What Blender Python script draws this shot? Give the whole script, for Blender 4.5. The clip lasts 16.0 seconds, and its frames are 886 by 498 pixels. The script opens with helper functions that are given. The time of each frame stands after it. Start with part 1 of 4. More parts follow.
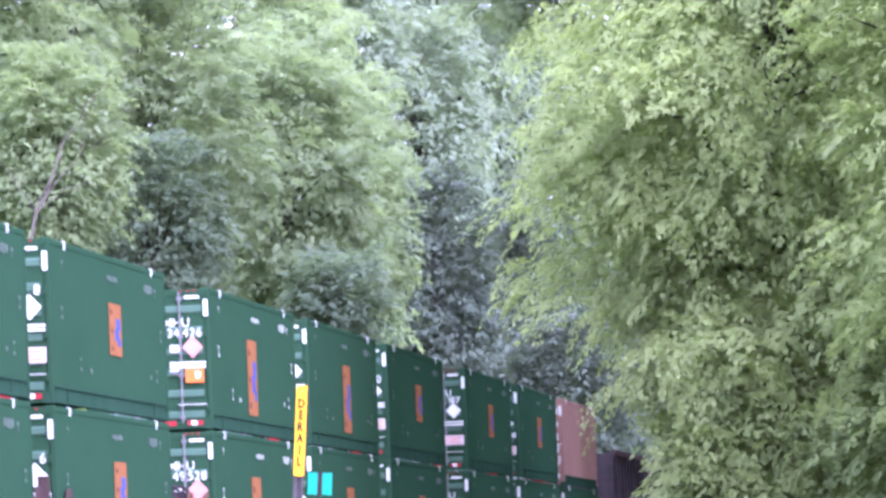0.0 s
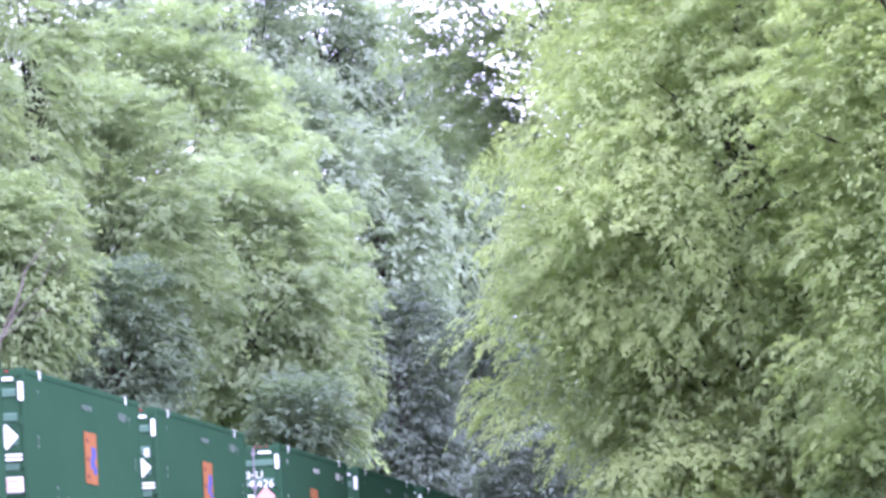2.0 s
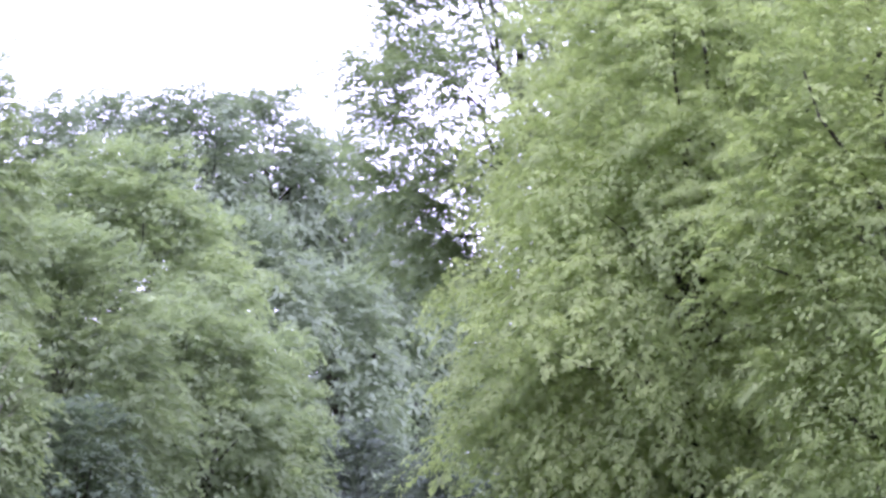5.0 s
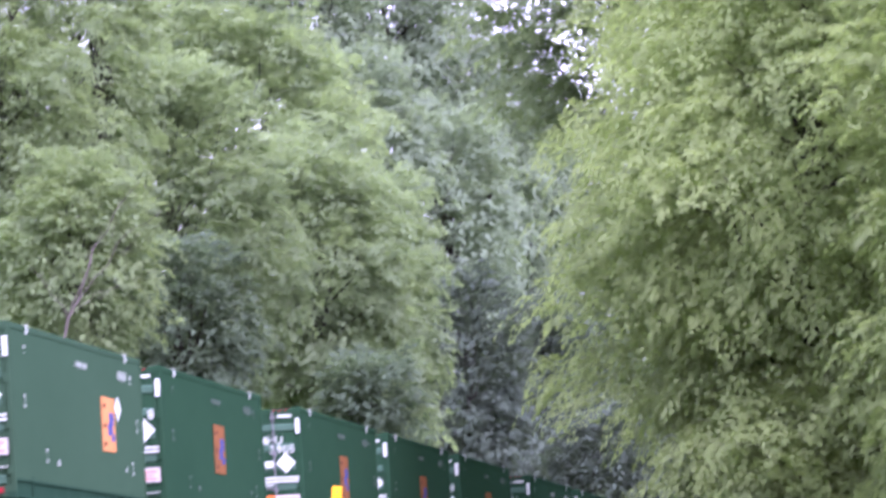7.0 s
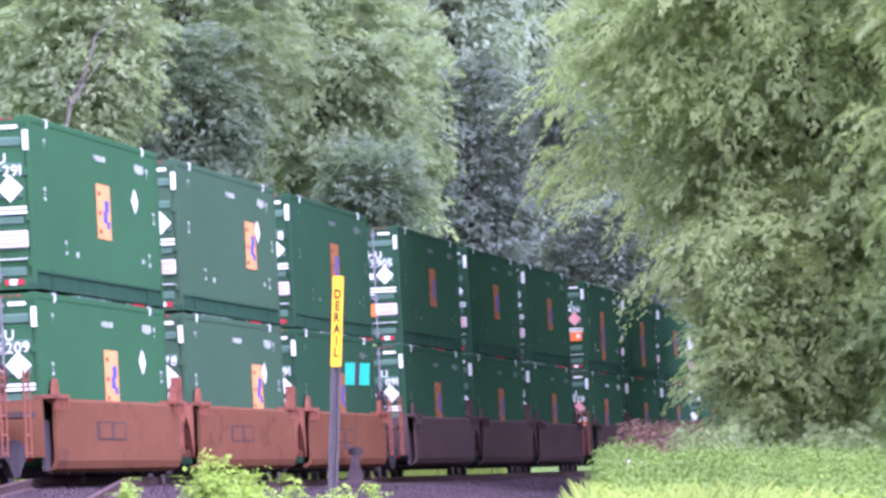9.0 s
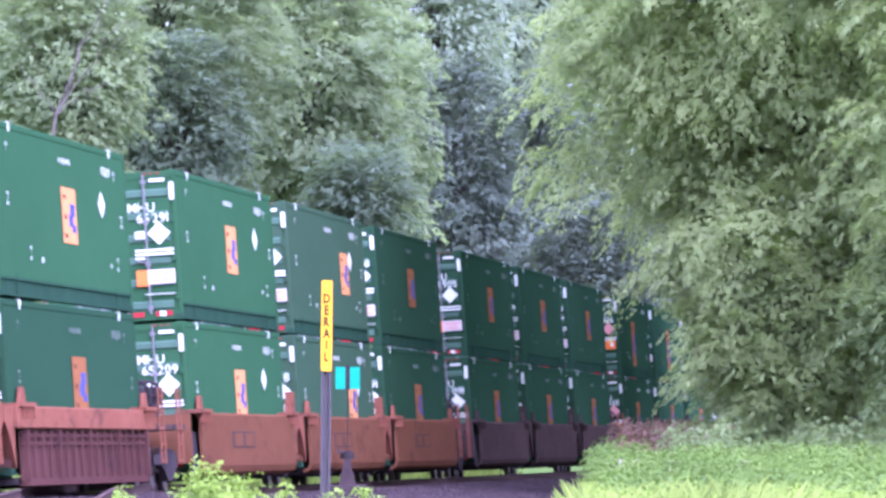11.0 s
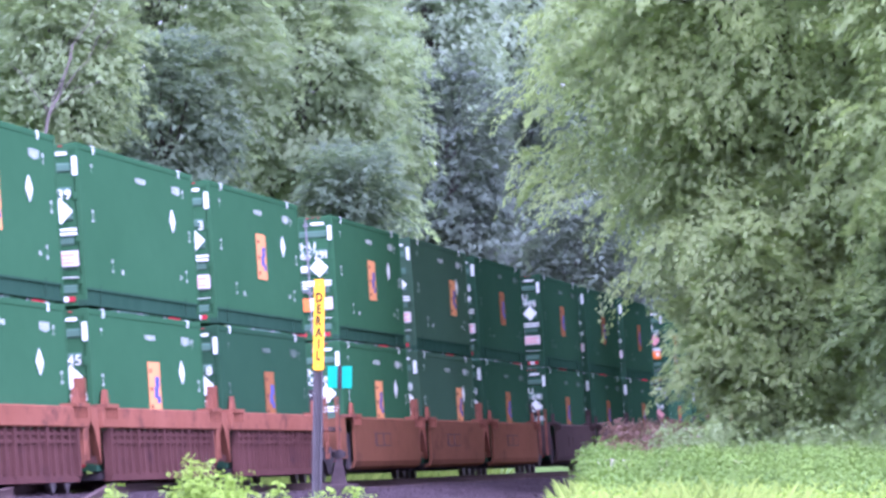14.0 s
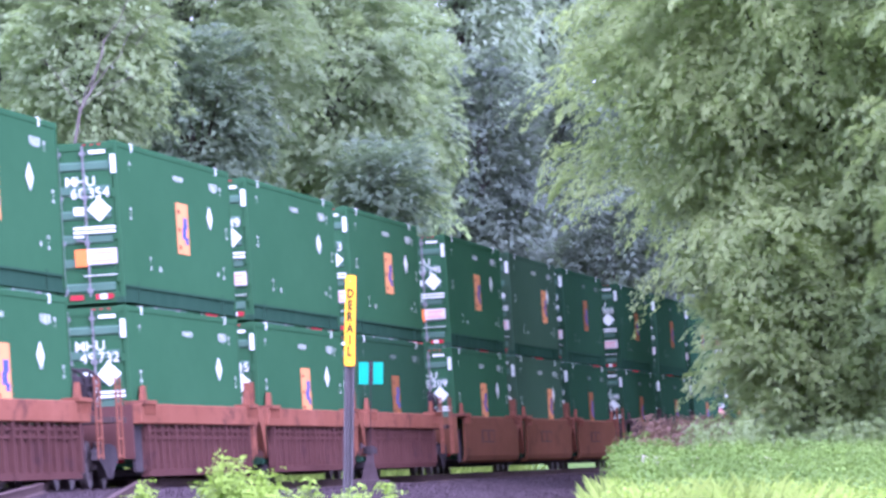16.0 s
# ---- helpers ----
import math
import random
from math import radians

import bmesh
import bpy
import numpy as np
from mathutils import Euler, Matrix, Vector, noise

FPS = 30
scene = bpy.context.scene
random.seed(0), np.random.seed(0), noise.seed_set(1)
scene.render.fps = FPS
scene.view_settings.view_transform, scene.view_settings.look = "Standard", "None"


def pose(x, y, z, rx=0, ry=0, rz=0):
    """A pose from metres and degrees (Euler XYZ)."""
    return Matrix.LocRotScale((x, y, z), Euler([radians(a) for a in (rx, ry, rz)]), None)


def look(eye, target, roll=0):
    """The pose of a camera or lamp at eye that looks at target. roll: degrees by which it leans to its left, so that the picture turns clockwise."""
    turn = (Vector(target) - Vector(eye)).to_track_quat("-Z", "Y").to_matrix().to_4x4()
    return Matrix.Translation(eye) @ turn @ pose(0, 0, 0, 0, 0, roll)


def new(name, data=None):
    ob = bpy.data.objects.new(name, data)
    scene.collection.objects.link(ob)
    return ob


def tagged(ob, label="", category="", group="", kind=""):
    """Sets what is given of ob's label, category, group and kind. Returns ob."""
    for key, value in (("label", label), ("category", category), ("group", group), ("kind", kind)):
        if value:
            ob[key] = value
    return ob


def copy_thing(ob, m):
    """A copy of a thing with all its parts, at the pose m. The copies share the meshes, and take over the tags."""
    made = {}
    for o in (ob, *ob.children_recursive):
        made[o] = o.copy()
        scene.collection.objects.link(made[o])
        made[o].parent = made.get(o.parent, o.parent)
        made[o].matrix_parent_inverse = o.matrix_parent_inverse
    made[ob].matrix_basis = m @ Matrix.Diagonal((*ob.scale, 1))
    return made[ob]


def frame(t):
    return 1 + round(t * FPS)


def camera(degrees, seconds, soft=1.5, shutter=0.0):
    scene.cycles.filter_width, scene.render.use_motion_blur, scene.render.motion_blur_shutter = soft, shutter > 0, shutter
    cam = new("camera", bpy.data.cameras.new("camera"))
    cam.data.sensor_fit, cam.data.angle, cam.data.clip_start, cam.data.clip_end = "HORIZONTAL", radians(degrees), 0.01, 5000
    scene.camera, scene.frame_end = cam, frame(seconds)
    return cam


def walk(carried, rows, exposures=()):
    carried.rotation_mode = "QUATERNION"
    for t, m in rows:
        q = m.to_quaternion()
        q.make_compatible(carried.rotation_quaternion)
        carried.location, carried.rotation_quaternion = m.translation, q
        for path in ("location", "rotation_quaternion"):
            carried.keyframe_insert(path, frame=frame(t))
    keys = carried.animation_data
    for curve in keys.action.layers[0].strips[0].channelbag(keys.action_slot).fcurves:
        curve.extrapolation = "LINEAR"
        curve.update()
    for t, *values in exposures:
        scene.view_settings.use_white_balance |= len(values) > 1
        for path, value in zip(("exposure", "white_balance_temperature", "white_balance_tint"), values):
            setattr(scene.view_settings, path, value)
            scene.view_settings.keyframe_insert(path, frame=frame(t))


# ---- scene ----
cam = camera(6.641, 16.0, soft=3.0, shutter=0.5)
EYE = (0.0, 0.0, 0.94)
WAY = [
    (0, (0.5770, 100, 4.9583), 1.946),
    (0.5, (0.6938, 100, 5.4958), 1.602),
    (1, (0.9110, 100, 6.0676), 1.278),
    (1.5, (1.1481, 100, 6.3433), 1.096),
    (2, (1.0082, 100, 6.5566), 1.061),
    (2.5, (1.0399, 100, 7.0170), 0.884),
    (3, (1.0567, 100, 7.4090), 0.878),
    (3.5, (1.3402, 100, 7.8189), 0.738),
    (4, (1.6146, 100, 8.2564), 0.547),
    (4.2, (1.7239, 100, 8.3608), 0.503),
    (6.3, (1.2607, 100, 8.3432), 0.423),
    (6.5, (0.9399, 100, 7.8474), 0.610),
    (7, (0.1262, 100, 6.2401), 1.003),
    (7.5, (-0.0855, 100, 5.8201), 1.139),
    (8, (0.0944, 100, 5.1234), 1.240),
    (8.5, (0.2765, 100, 4.7633), 1.315),
    (9, (0.1581, 100, 3.4915), 1.234),
    (9.2, (0.2388, 100, 3.5114), 1.389),
    (11.3, (0.2169, 100, 3.5342), 0.143),
    (11.5, (0.1436, 100, 3.5454), 0.085),
    (12, (0.2118, 100, 3.6015), -0.084),
    (12.5, (0.3296, 100, 3.6760), -0.014),
    (13, (0.4195, 100, 3.6878), 0.061),
    (13.5, (0.4508, 100, 3.6395), 0.185),
    (14, (0.4094, 100, 3.5199), 0.466),
    (14.5, (0.3197, 100, 3.4275), 0.672),
    (15, (0.2400, 100, 3.4067), 0.592),
    (15.5, (0.1672, 100, 3.4262), 0.512),
    (16, (0.0, 100, 3.4646), 0.508),
]
walk(cam, [(t, look(EYE, to, lean)) for t, to, lean in WAY],
     exposures=[(0, 2.62, 5180, 58), (2.5, 2.55, 5260, 58), (4.2, 2.0, 5300, 59), (6.3, 1.86, 5450, 59), (7.5, 2.28, 5360, 59), (9.2, 2.48, 5230, 60), (11.5, 2.5, 4960, 59), (16, 2.5, 4960, 59)])

# ---- sky and sun: bright overcast ----
world = bpy.data.worlds.new("world")
scene.world = world
world.use_nodes = True
wn = world.node_tree
wn.nodes.clear()
sky = wn.nodes.new("ShaderNodeTexSky")
sky.sky_type = 'NISHITA'
sky.sun_disc = False
sky.sun_elevation, sky.sun_rotation = radians(43), radians(156)
sky.dust_density, sky.air_density = 4.0, 1.0
white = wn.nodes.new("ShaderNodeMixRGB")
white.inputs[0].default_value = 0.75
white.inputs[2].default_value = (10.0, 10.3, 10.6, 1)
bg = wn.nodes.new("ShaderNodeBackground")
bg.inputs[1].default_value = 0.15
wo = wn.nodes.new("ShaderNodeOutputWorld")
wn.links.new(sky.outputs[0], white.inputs[1])
wn.links.new(white.outputs[0], bg.inputs[0])
wn.links.new(bg.outputs[0], wo.inputs[0])

sun = new("sun", bpy.data.lights.new("sun", 'SUN'))
sun.data.energy, sun.data.angle, sun.data.color = 1.3, radians(55), (1.0, 0.97, 0.92)
sun.matrix_world = look((0, 0, 0), (-0.3, 0.67, -0.68))

# ---- materials ----
def material(name, rough=0.6, metal=0.0, gloss=0.0):
    m = bpy.data.materials.new(name)
    m.use_nodes = True
    b = m.node_tree.nodes["Principled BSDF"]
    b.inputs["Specular IOR Level"].default_value = gloss
    b.inputs["Roughness"].default_value, b.inputs["Metallic"].default_value = rough, metal
    return m, m.node_tree, b


def put(nt, kind, **settings):
    n = nt.nodes.new(kind)
    for k, v in settings.items():
        n.inputs[k.replace("_", " ")].default_value = v
    return n


def mottled(name, dark, light, scale, rough=0.6, metal=0.0, bump=0.0, stretch=(1, 1, 1), fine=9.0, third=None, amount=0.5, gloss=0.0):
    """Two-scale mottling between two colours, with an optional third colour in patches, and fine relief."""
    m, nt, b = material(name, rough, metal, gloss)
    co = nt.nodes.new("ShaderNodeTexCoord")
    mp = put(nt, "ShaderNodeMapping", Scale=stretch)
    nt.links.new(co.outputs["Object"], mp.inputs[0])
    n1 = put(nt, "ShaderNodeTexNoise", Scale=scale, Detail=6.0, Roughness=0.6)
    n2 = put(nt, "ShaderNodeTexNoise", Scale=scale * fine, Detail=3.0)
    for n in (n1, n2):
        nt.links.new(mp.outputs[0], n.inputs["Vector"])
    add = nt.nodes.new("ShaderNodeMath")
    add.operation = 'MULTIPLY_ADD'
    add.inputs[1].default_value = 0.45
    nt.links.new(n2.outputs[0], add.inputs[0])
    sub = nt.nodes.new("ShaderNodeMath")
    sub.operation = 'MULTIPLY_ADD'
    sub.inputs[1].default_value, sub.inputs[2].default_value = 1.5, -0.48
    nt.links.new(n1.outputs[0], sub.inputs[0])
    nt.links.new(sub.outputs[0], add.inputs[2])
    mix = nt.nodes.new("ShaderNodeMixRGB")
    mix.inputs[1].default_value, mix.inputs[2].default_value = (*dark, 1), (*light, 1)
    nt.links.new(add.outputs[0], mix.inputs[0])
    out = mix
    if third:
        n3 = put(nt, "ShaderNodeTexNoise", Scale=scale * 2.3, Detail=8.0, Roughness=0.7)
        nt.links.new(mp.outputs[0], n3.inputs["Vector"])
        rp = nt.nodes.new("ShaderNodeValToRGB")
        rp.color_ramp.elements[0].position, rp.color_ramp.elements[1].position = 1 - amount, min(1.0, 1.12 - amount)
        nt.links.new(n3.outputs[0], rp.inputs[0])
        out = nt.nodes.new("ShaderNodeMixRGB")
        nt.links.new(rp.outputs[0], out.inputs[0])
        nt.links.new(mix.outputs[0], out.inputs[1])
        out.inputs[2].default_value = (*third, 1)
    nt.links.new(out.outputs[0], b.inputs["Base Color"])
    if bump:
        bp = put(nt, "ShaderNodeBump", Strength=bump, Distance=0.02)
        nt.links.new(n2.outputs[0], bp.inputs["Height"])
        nt.links.new(bp.outputs[0], b.inputs["Normal"])
    return m


def leafy(name, dark, light, through_amount=0.35, rough=0.55):
    """Leaves: every leaf its own shade, light passing through."""
    m, nt, b = material(name, rough)
    geo = nt.nodes.new("ShaderNodeNewGeometry")
    co = nt.nodes.new("ShaderNodeTexCoord")
    big = put(nt, "ShaderNodeTexNoise", Scale=0.55, Detail=3.0)
    nt.links.new(co.outputs["Object"], big.inputs["Vector"])
    ad = nt.nodes.new("ShaderNodeMath")
    ad.operation = 'MULTIPLY_ADD'
    ad.inputs[1].default_value = 0.2
    nt.links.new(geo.outputs["Random Per Island"], ad.inputs[0])
    sb = nt.nodes.new("ShaderNodeMath")
    sb.operation = 'MULTIPLY_ADD'
    sb.inputs[1].default_value, sb.inputs[2].default_value = 1.8, -0.58
    nt.links.new(big.outputs[0], sb.inputs[0])
    nt.links.new(sb.outputs[0], ad.inputs[2])
    mix = nt.nodes.new("ShaderNodeMixRGB")
    mix.use_clamp = True
    mix.inputs[1].default_value, mix.inputs[2].default_value = (*dark, 1), (*light, 1)
    nt.links.new(ad.outputs[0], mix.inputs[0])
    nt.links.new(mix.outputs[0], b.inputs["Base Color"])
    b.inputs["Specular IOR Level"].default_value = 0.06
    tr = nt.nodes.new("ShaderNodeBsdfTranslucent")
    warm = nt.nodes.new("ShaderNodeMixRGB")
    warm.blend_type = 'MULTIPLY'
    warm.inputs[0].default_value = 1.0
    warm.inputs[2].default_value = (1.17, 1.22, 0.78, 1)
    nt.links.new(mix.outputs[0], warm.inputs[1])
    nt.links.new(warm.outputs[0], tr.inputs[0])
    sh = nt.nodes.new("ShaderNodeMixShader")
    sh.inputs[0].default_value = through_amount
    nt.links.new(b.outputs[0], sh.inputs[1])
    nt.links.new(tr.outputs[0], sh.inputs[2])
    nt.links.new(sh.outputs[0], nt.nodes["Material Output"].inputs[0])
    return m


GREEN = mottled("green_paint", (0.0155, 0.05, 0.0215), (0.021, 0.063, 0.028), 0.35, 0.5, bump=0.05, stretch=(1, 0.25, 1))
GREEN_FADED = mottled("faded_green_paint", (0.0225, 0.048, 0.0265), (0.0285, 0.058, 0.0325), 0.3, 0.55, bump=0.05, stretch=(1, 0.25, 1))
# the green darkened: tree shade put into the far containers' paint
GREEN_SHADED = mottled("shaded_green_paint", (0.0125, 0.035, 0.018), (0.0165, 0.044, 0.0225), 0.4, 0.5, bump=0.05, stretch=(1, 0.25, 1))
GREEN_RIB = mottled("green_door_paint", (0.036, 0.075, 0.05), (0.05, 0.094, 0.064), 0.8, 0.45)
BROWN_BOX = mottled("brown_container_paint", (0.15, 0.085, 0.065), (0.2, 0.12, 0.09), 0.5, 0.55, stretch=(1, 0.3, 1))
RAIL_DARK = mottled("dark_green_rail", (0.01, 0.029, 0.0165), (0.019, 0.045, 0.027), 0.7, 0.6)
STEEL = mottled("worn_galvanised_steel", (0.075, 0.078, 0.078), (0.15, 0.152, 0.15), 3.0, 0.45, 0.5, gloss=0.3)
BLACK = mottled("grimy_black_steel", (0.012, 0.011, 0.012), (0.045, 0.038, 0.038), 1.2, 0.6)
WHITE = mottled("white_marking", (0.33, 0.365, 0.315), (0.42, 0.455, 0.4), 2.5, 0.5)
MARK = mottled("weathered_white_print", (0.19, 0.225, 0.185), (0.26, 0.295, 0.25), 2.5, 0.6)
# white print dimmed in colour to match the shaded far containers
MARK_SHADED = mottled("shade_dimmed_print", (0.05, 0.075, 0.055), (0.08, 0.11, 0.085), 2.5, 0.6)
PINK = mottled("pale_pink_placard", (0.32, 0.15, 0.135), (0.38, 0.19, 0.17), 3.0, 0.5)
SIGN = mottled("faded_sign_white", (0.3, 0.275, 0.25), (0.36, 0.335, 0.31), 3.0, 0.5)
RED = mottled("red_reflector", (0.16, 0.012, 0.018), (0.24, 0.028, 0.03), 4.0, 0.35)
AMBER = mottled("amber_panel", (0.33, 0.14, 0.05), (0.41, 0.185, 0.07), 1.4, 0.5)
# amber darkened in colour for the shade over the far containers
AMBER_SHADED = mottled("shade_dimmed_amber_panel", (0.13, 0.055, 0.022), (0.175, 0.077, 0.03), 1.4, 0.6)
ORANGE = mottled("orange_placard", (0.4, 0.1, 0.02), (0.46, 0.13, 0.03), 3.0, 0.5)
BLUE = mottled("blue_mark", (0.03, 0.04, 0.12), (0.05, 0.07, 0.18), 2.0, 0.5)
BROWN_INK = mottled("dark_brown_mark", (0.05, 0.025, 0.015), (0.09, 0.045, 0.025), 3.0, 0.6)
OXIDE = mottled("red_oxide_well", (0.066, 0.029, 0.0155), (0.1, 0.045, 0.024), 0.5, 0.65, bump=0.15, stretch=(1, 0.3, 1), third=(0.055, 0.026, 0.016), amount=0.44)
OXIDE_RIB = mottled("ribbed_maroon_well", (0.04, 0.019, 0.016), (0.066, 0.032, 0.027), 0.6, 0.65, bump=0.15, stretch=(1, 0.3, 1), third=(0.036, 0.019, 0.018), amount=0.45)
OXIDE_SILL = mottled("rusty_orange_sill", (0.1, 0.038, 0.022), (0.15, 0.062, 0.038), 0.8, 0.65, bump=0.2, stretch=(1, 0.4, 1), third=(0.07, 0.031, 0.022), amount=0.47)
# well brown darkened: holds the tree shade over the far cars
OXIDE_DARK = mottled("darkened_brown_well", (0.03, 0.022, 0.02), (0.05, 0.035, 0.031), 0.5, 0.7, bump=0.15, stretch=(1, 0.3, 1))
WHEEL = mottled("rolling_steel", (0.03, 0.026, 0.026), (0.09, 0.075, 0.07), 2.0, 0.5, 0.4)
RAIL = mottled("rail_steel", (0.03, 0.02, 0.018), (0.07, 0.048, 0.042), 2.0, 0.55, 0.1)
TIE = mottled("creosoted_wood", (0.045, 0.033, 0.028), (0.11, 0.085, 0.075), 2.0, 0.85, bump=0.3, stretch=(0.3, 3, 1))
STONE = mottled("ballast_stone", (0.02, 0.015, 0.016), (0.052, 0.041, 0.043), 1.3, 0.9, bump=0.4, fine=14)
YELLOW = mottled("yellow_sign_face", (0.52, 0.25, 0.006), (0.58, 0.29, 0.01), 2.0, 0.4)
INK = mottled("black_letters", (0.03, 0.022, 0.012), (0.06, 0.04, 0.02), 6.0, 0.5)
TEAL = mottled("teal_target", (0.006, 0.2, 0.125), (0.01, 0.25, 0.16), 3.0, 0.4)
POST = mottled("dull_galvanised_post", (0.032, 0.029, 0.029), (0.065, 0.06, 0.06), 3.0, 0.55, 0.2, gloss=0.1)
STAND = mottled("weathered_grey_iron", (0.025, 0.019, 0.019), (0.06, 0.046, 0.046), 4.0, 0.7, bump=0.3)
BARK = mottled("bark", (0.022, 0.02, 0.016), (0.055, 0.05, 0.04), 3.0, 0.9, bump=0.6, stretch=(3, 3, 0.4))
DEADWOOD = mottled("bare_grey_wood", (0.06, 0.054, 0.045), (0.115, 0.105, 0.088), 3.0, 0.85, bump=0.4, stretch=(3, 3, 0.5))
EARTH = mottled("grassy_ground", (0.035, 0.06, 0.018), (0.1, 0.16, 0.04), 0.25, 0.95, bump=0.5, third=(0.1, 0.085, 0.055), amount=0.42)
LEAF_RIGHT = leafy("yellow_green_leaves", (0.216, 0.28, 0.118), (0.318, 0.395, 0.163), 0.62)
LEAF_LEFT = leafy("mid_green_leaves", (0.162, 0.22, 0.112), (0.242, 0.312, 0.155), 0.6)
LEAF_COOL = leafy("cool_green_leaves", (0.162, 0.22, 0.12), (0.238, 0.305, 0.16), 0.6)
# greyer, bluer leaf colour stands in for haze over the distant trees
LEAF_FAR = leafy("haze_greyed_leaves", (0.148, 0.197, 0.13), (0.208, 0.268, 0.17), 0.52)
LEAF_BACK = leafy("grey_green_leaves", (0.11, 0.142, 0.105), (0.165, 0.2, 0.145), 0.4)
# the yellow-green leaves toned darker for trees standing in shade
LEAF_SHADE = leafy("shade_toned_leaves", (0.175, 0.238, 0.106), (0.255, 0.328, 0.142), 0.58)
LEAF_BLUE = leafy("bluish_deep_green_leaves", (0.09, 0.134, 0.084), (0.14, 0.19, 0.118), 0.5)
# darkened leaf colour puts the cutting's deep shade into its trees
LEAF_DARK = leafy("shade_darkened_leaves", (0.057, 0.08, 0.057), (0.089, 0.116, 0.083), 0.4)
WEED = leafy("fresh_weed_leaves", (0.125, 0.2, 0.027), (0.26, 0.375, 0.065), 0.35)
WEED_FIELD = leafy("clearing_weed_leaves", (0.05, 0.095, 0.018), (0.135, 0.21, 0.042), 0.27)
GRASS = leafy("bright_grass", (0.12, 0.18, 0.034), (0.27, 0.35, 0.08), 0.32)
DRY = leafy("dry_brush", (0.11, 0.066, 0.048), (0.21, 0.135, 0.1), 0.3)
BLOSSOM = leafy("pale_seed_heads", (0.4, 0.35, 0.34), (0.6, 0.52, 0.5), 0.3)


# ---- mesh helpers ----
def part(name, bm, mat, parent=None, label=""):
    me = bpy.data.meshes.new(name)
    bm.to_mesh(me)
    bm.free()
    return shared(name, me, mat, parent, label)


def shared(name, me, mat, parent=None, label="", m=None):
    if not me.materials:
        me.materials.append(mat)
    ob = new(name, me)
    if parent:
        ob.parent = parent
    if m is not None:
        ob.matrix_basis = m
    if label:
        tagged(ob, label)
    return ob


def box(bm, x0, x1, y0, y1, z0, z1, bevel=0.0):
    r = bmesh.ops.create_cube(bm, size=1.0, matrix=Matrix.Translation(((x0 + x1) / 2, (y0 + y1) / 2, (z0 + z1) / 2)) @ Matrix.Diagonal((x1 - x0, y1 - y0, z1 - z0, 1)))
    if bevel:
        edges = list({e for v in r["verts"] for e in v.link_edges})
        bmesh.ops.bevel(bm, geom=edges, offset=bevel, segments=1, affect='EDGES')
    return bm


def boxes(*specs, bevel=0.0):
    bm = bmesh.new()
    for s in specs:
        box(bm, *s, bevel=bevel)
    return bm


def rod(bm, a, b, r0, r1=None, n=8):
    a, b = Vector(a), Vector(b)
    d = b - a
    m = Matrix.Translation((a + b) / 2) @ d.to_track_quat('Z', 'Y').to_matrix().to_4x4()
    bmesh.ops.create_cone(bm, cap_ends=True, segments=n, radius1=r0, radius2=r0 if r1 is None else r1, depth=d.length, matrix=m)
    return bm


def prism(bm, outline, y0, y1, axis='y'):
    """Extrude an outline of (x, z) along y, or of (y, z) along x."""
    if axis == 'y':
        mk = lambda p, q: (p[0], q, p[1])
    else:
        mk = lambda p, q: (q, p[0], p[1])
    f0 = [bm.verts.new(mk(p, y0)) for p in outline]
    f1 = [bm.verts.new(mk(p, y1)) for p in outline]
    n = len(outline)
    bm.faces.new(f0)
    bm.faces.new(f1[::-1])
    for i in range(n):
        bm.faces.new((f0[i], f1[i], f1[(i + 1) % n], f0[(i + 1) % n]))
    bmesh.ops.recalc_face_normals(bm, faces=bm.faces)
    return bm


def lettering(text, size, depth=0.006, bold=0.015):
    """A mesh of raised letters, its right end at x = 0, standing upright in the xz plane, facing -y."""
    cu = bpy.data.curves.new("lettering", 'FONT')
    cu.body, cu.size, cu.extrude, cu.align_x, cu.resolution_u = text, size, depth / 2, 'RIGHT', 3
    cu.offset = size * bold
    ob = new("lettering", cu)
    dg = bpy.context.evaluated_depsgraph_get()
    me = bpy.data.meshes.new_from_object(ob.evaluated_get(dg))
    bpy.data.objects.remove(ob)
    bpy.data.curves.remove(cu)
    me.transform(pose(0, 0, 0, 90))
    return me

# ---- the line: heading, cant and grade of the main track ----
PSI, X0, Y0, CANT = 0.09486, -6.386, 138.0, 0.07196
LINE = pose(X0, Y0, 0, 0.05, 0, -math.degrees(PSI))
TRACK = LINE @ pose(0, 0, 0, 0, -math.degrees(CANT), 0)


def along(x, y):
    dx, dy = x - X0, y - Y0
    return dx * math.cos(PSI) - dy * math.sin(PSI), dx * math.sin(PSI) + dy * math.cos(PSI)


def ease(a, b, v):
    v = min(1.0, max(0.0, (v - a) / (b - a)))
    return v * v * (3 - 2 * v)


def siding_x(y):
    """Centre line of the siding that leaves the main track at the switch."""
    return (-5.0 - 0.03 * (y - 100) + 2.25 * ease(131, 172, y))


def ground_z(lat, s):
    z = -0.62 + 0.10 * noise.noise((lat * 0.09, s * 0.05, 0.3))
    if lat < -4.5:
        run = -lat - 4.5
        z += 0.3 * ease(0, 1.5, run) + 0.62 * min(run, 36.0) * ease(0, 9, run) + 1.2 * noise.noise((lat * 0.05, s * 0.03, 4.0)) * ease(4, 14, run)
    if lat > 9:
        z += 0.05 * min(lat - 9, 60) * ease(30, 70, s)
    return max(z, -0.6 + 20 * ease(285, 390, s))


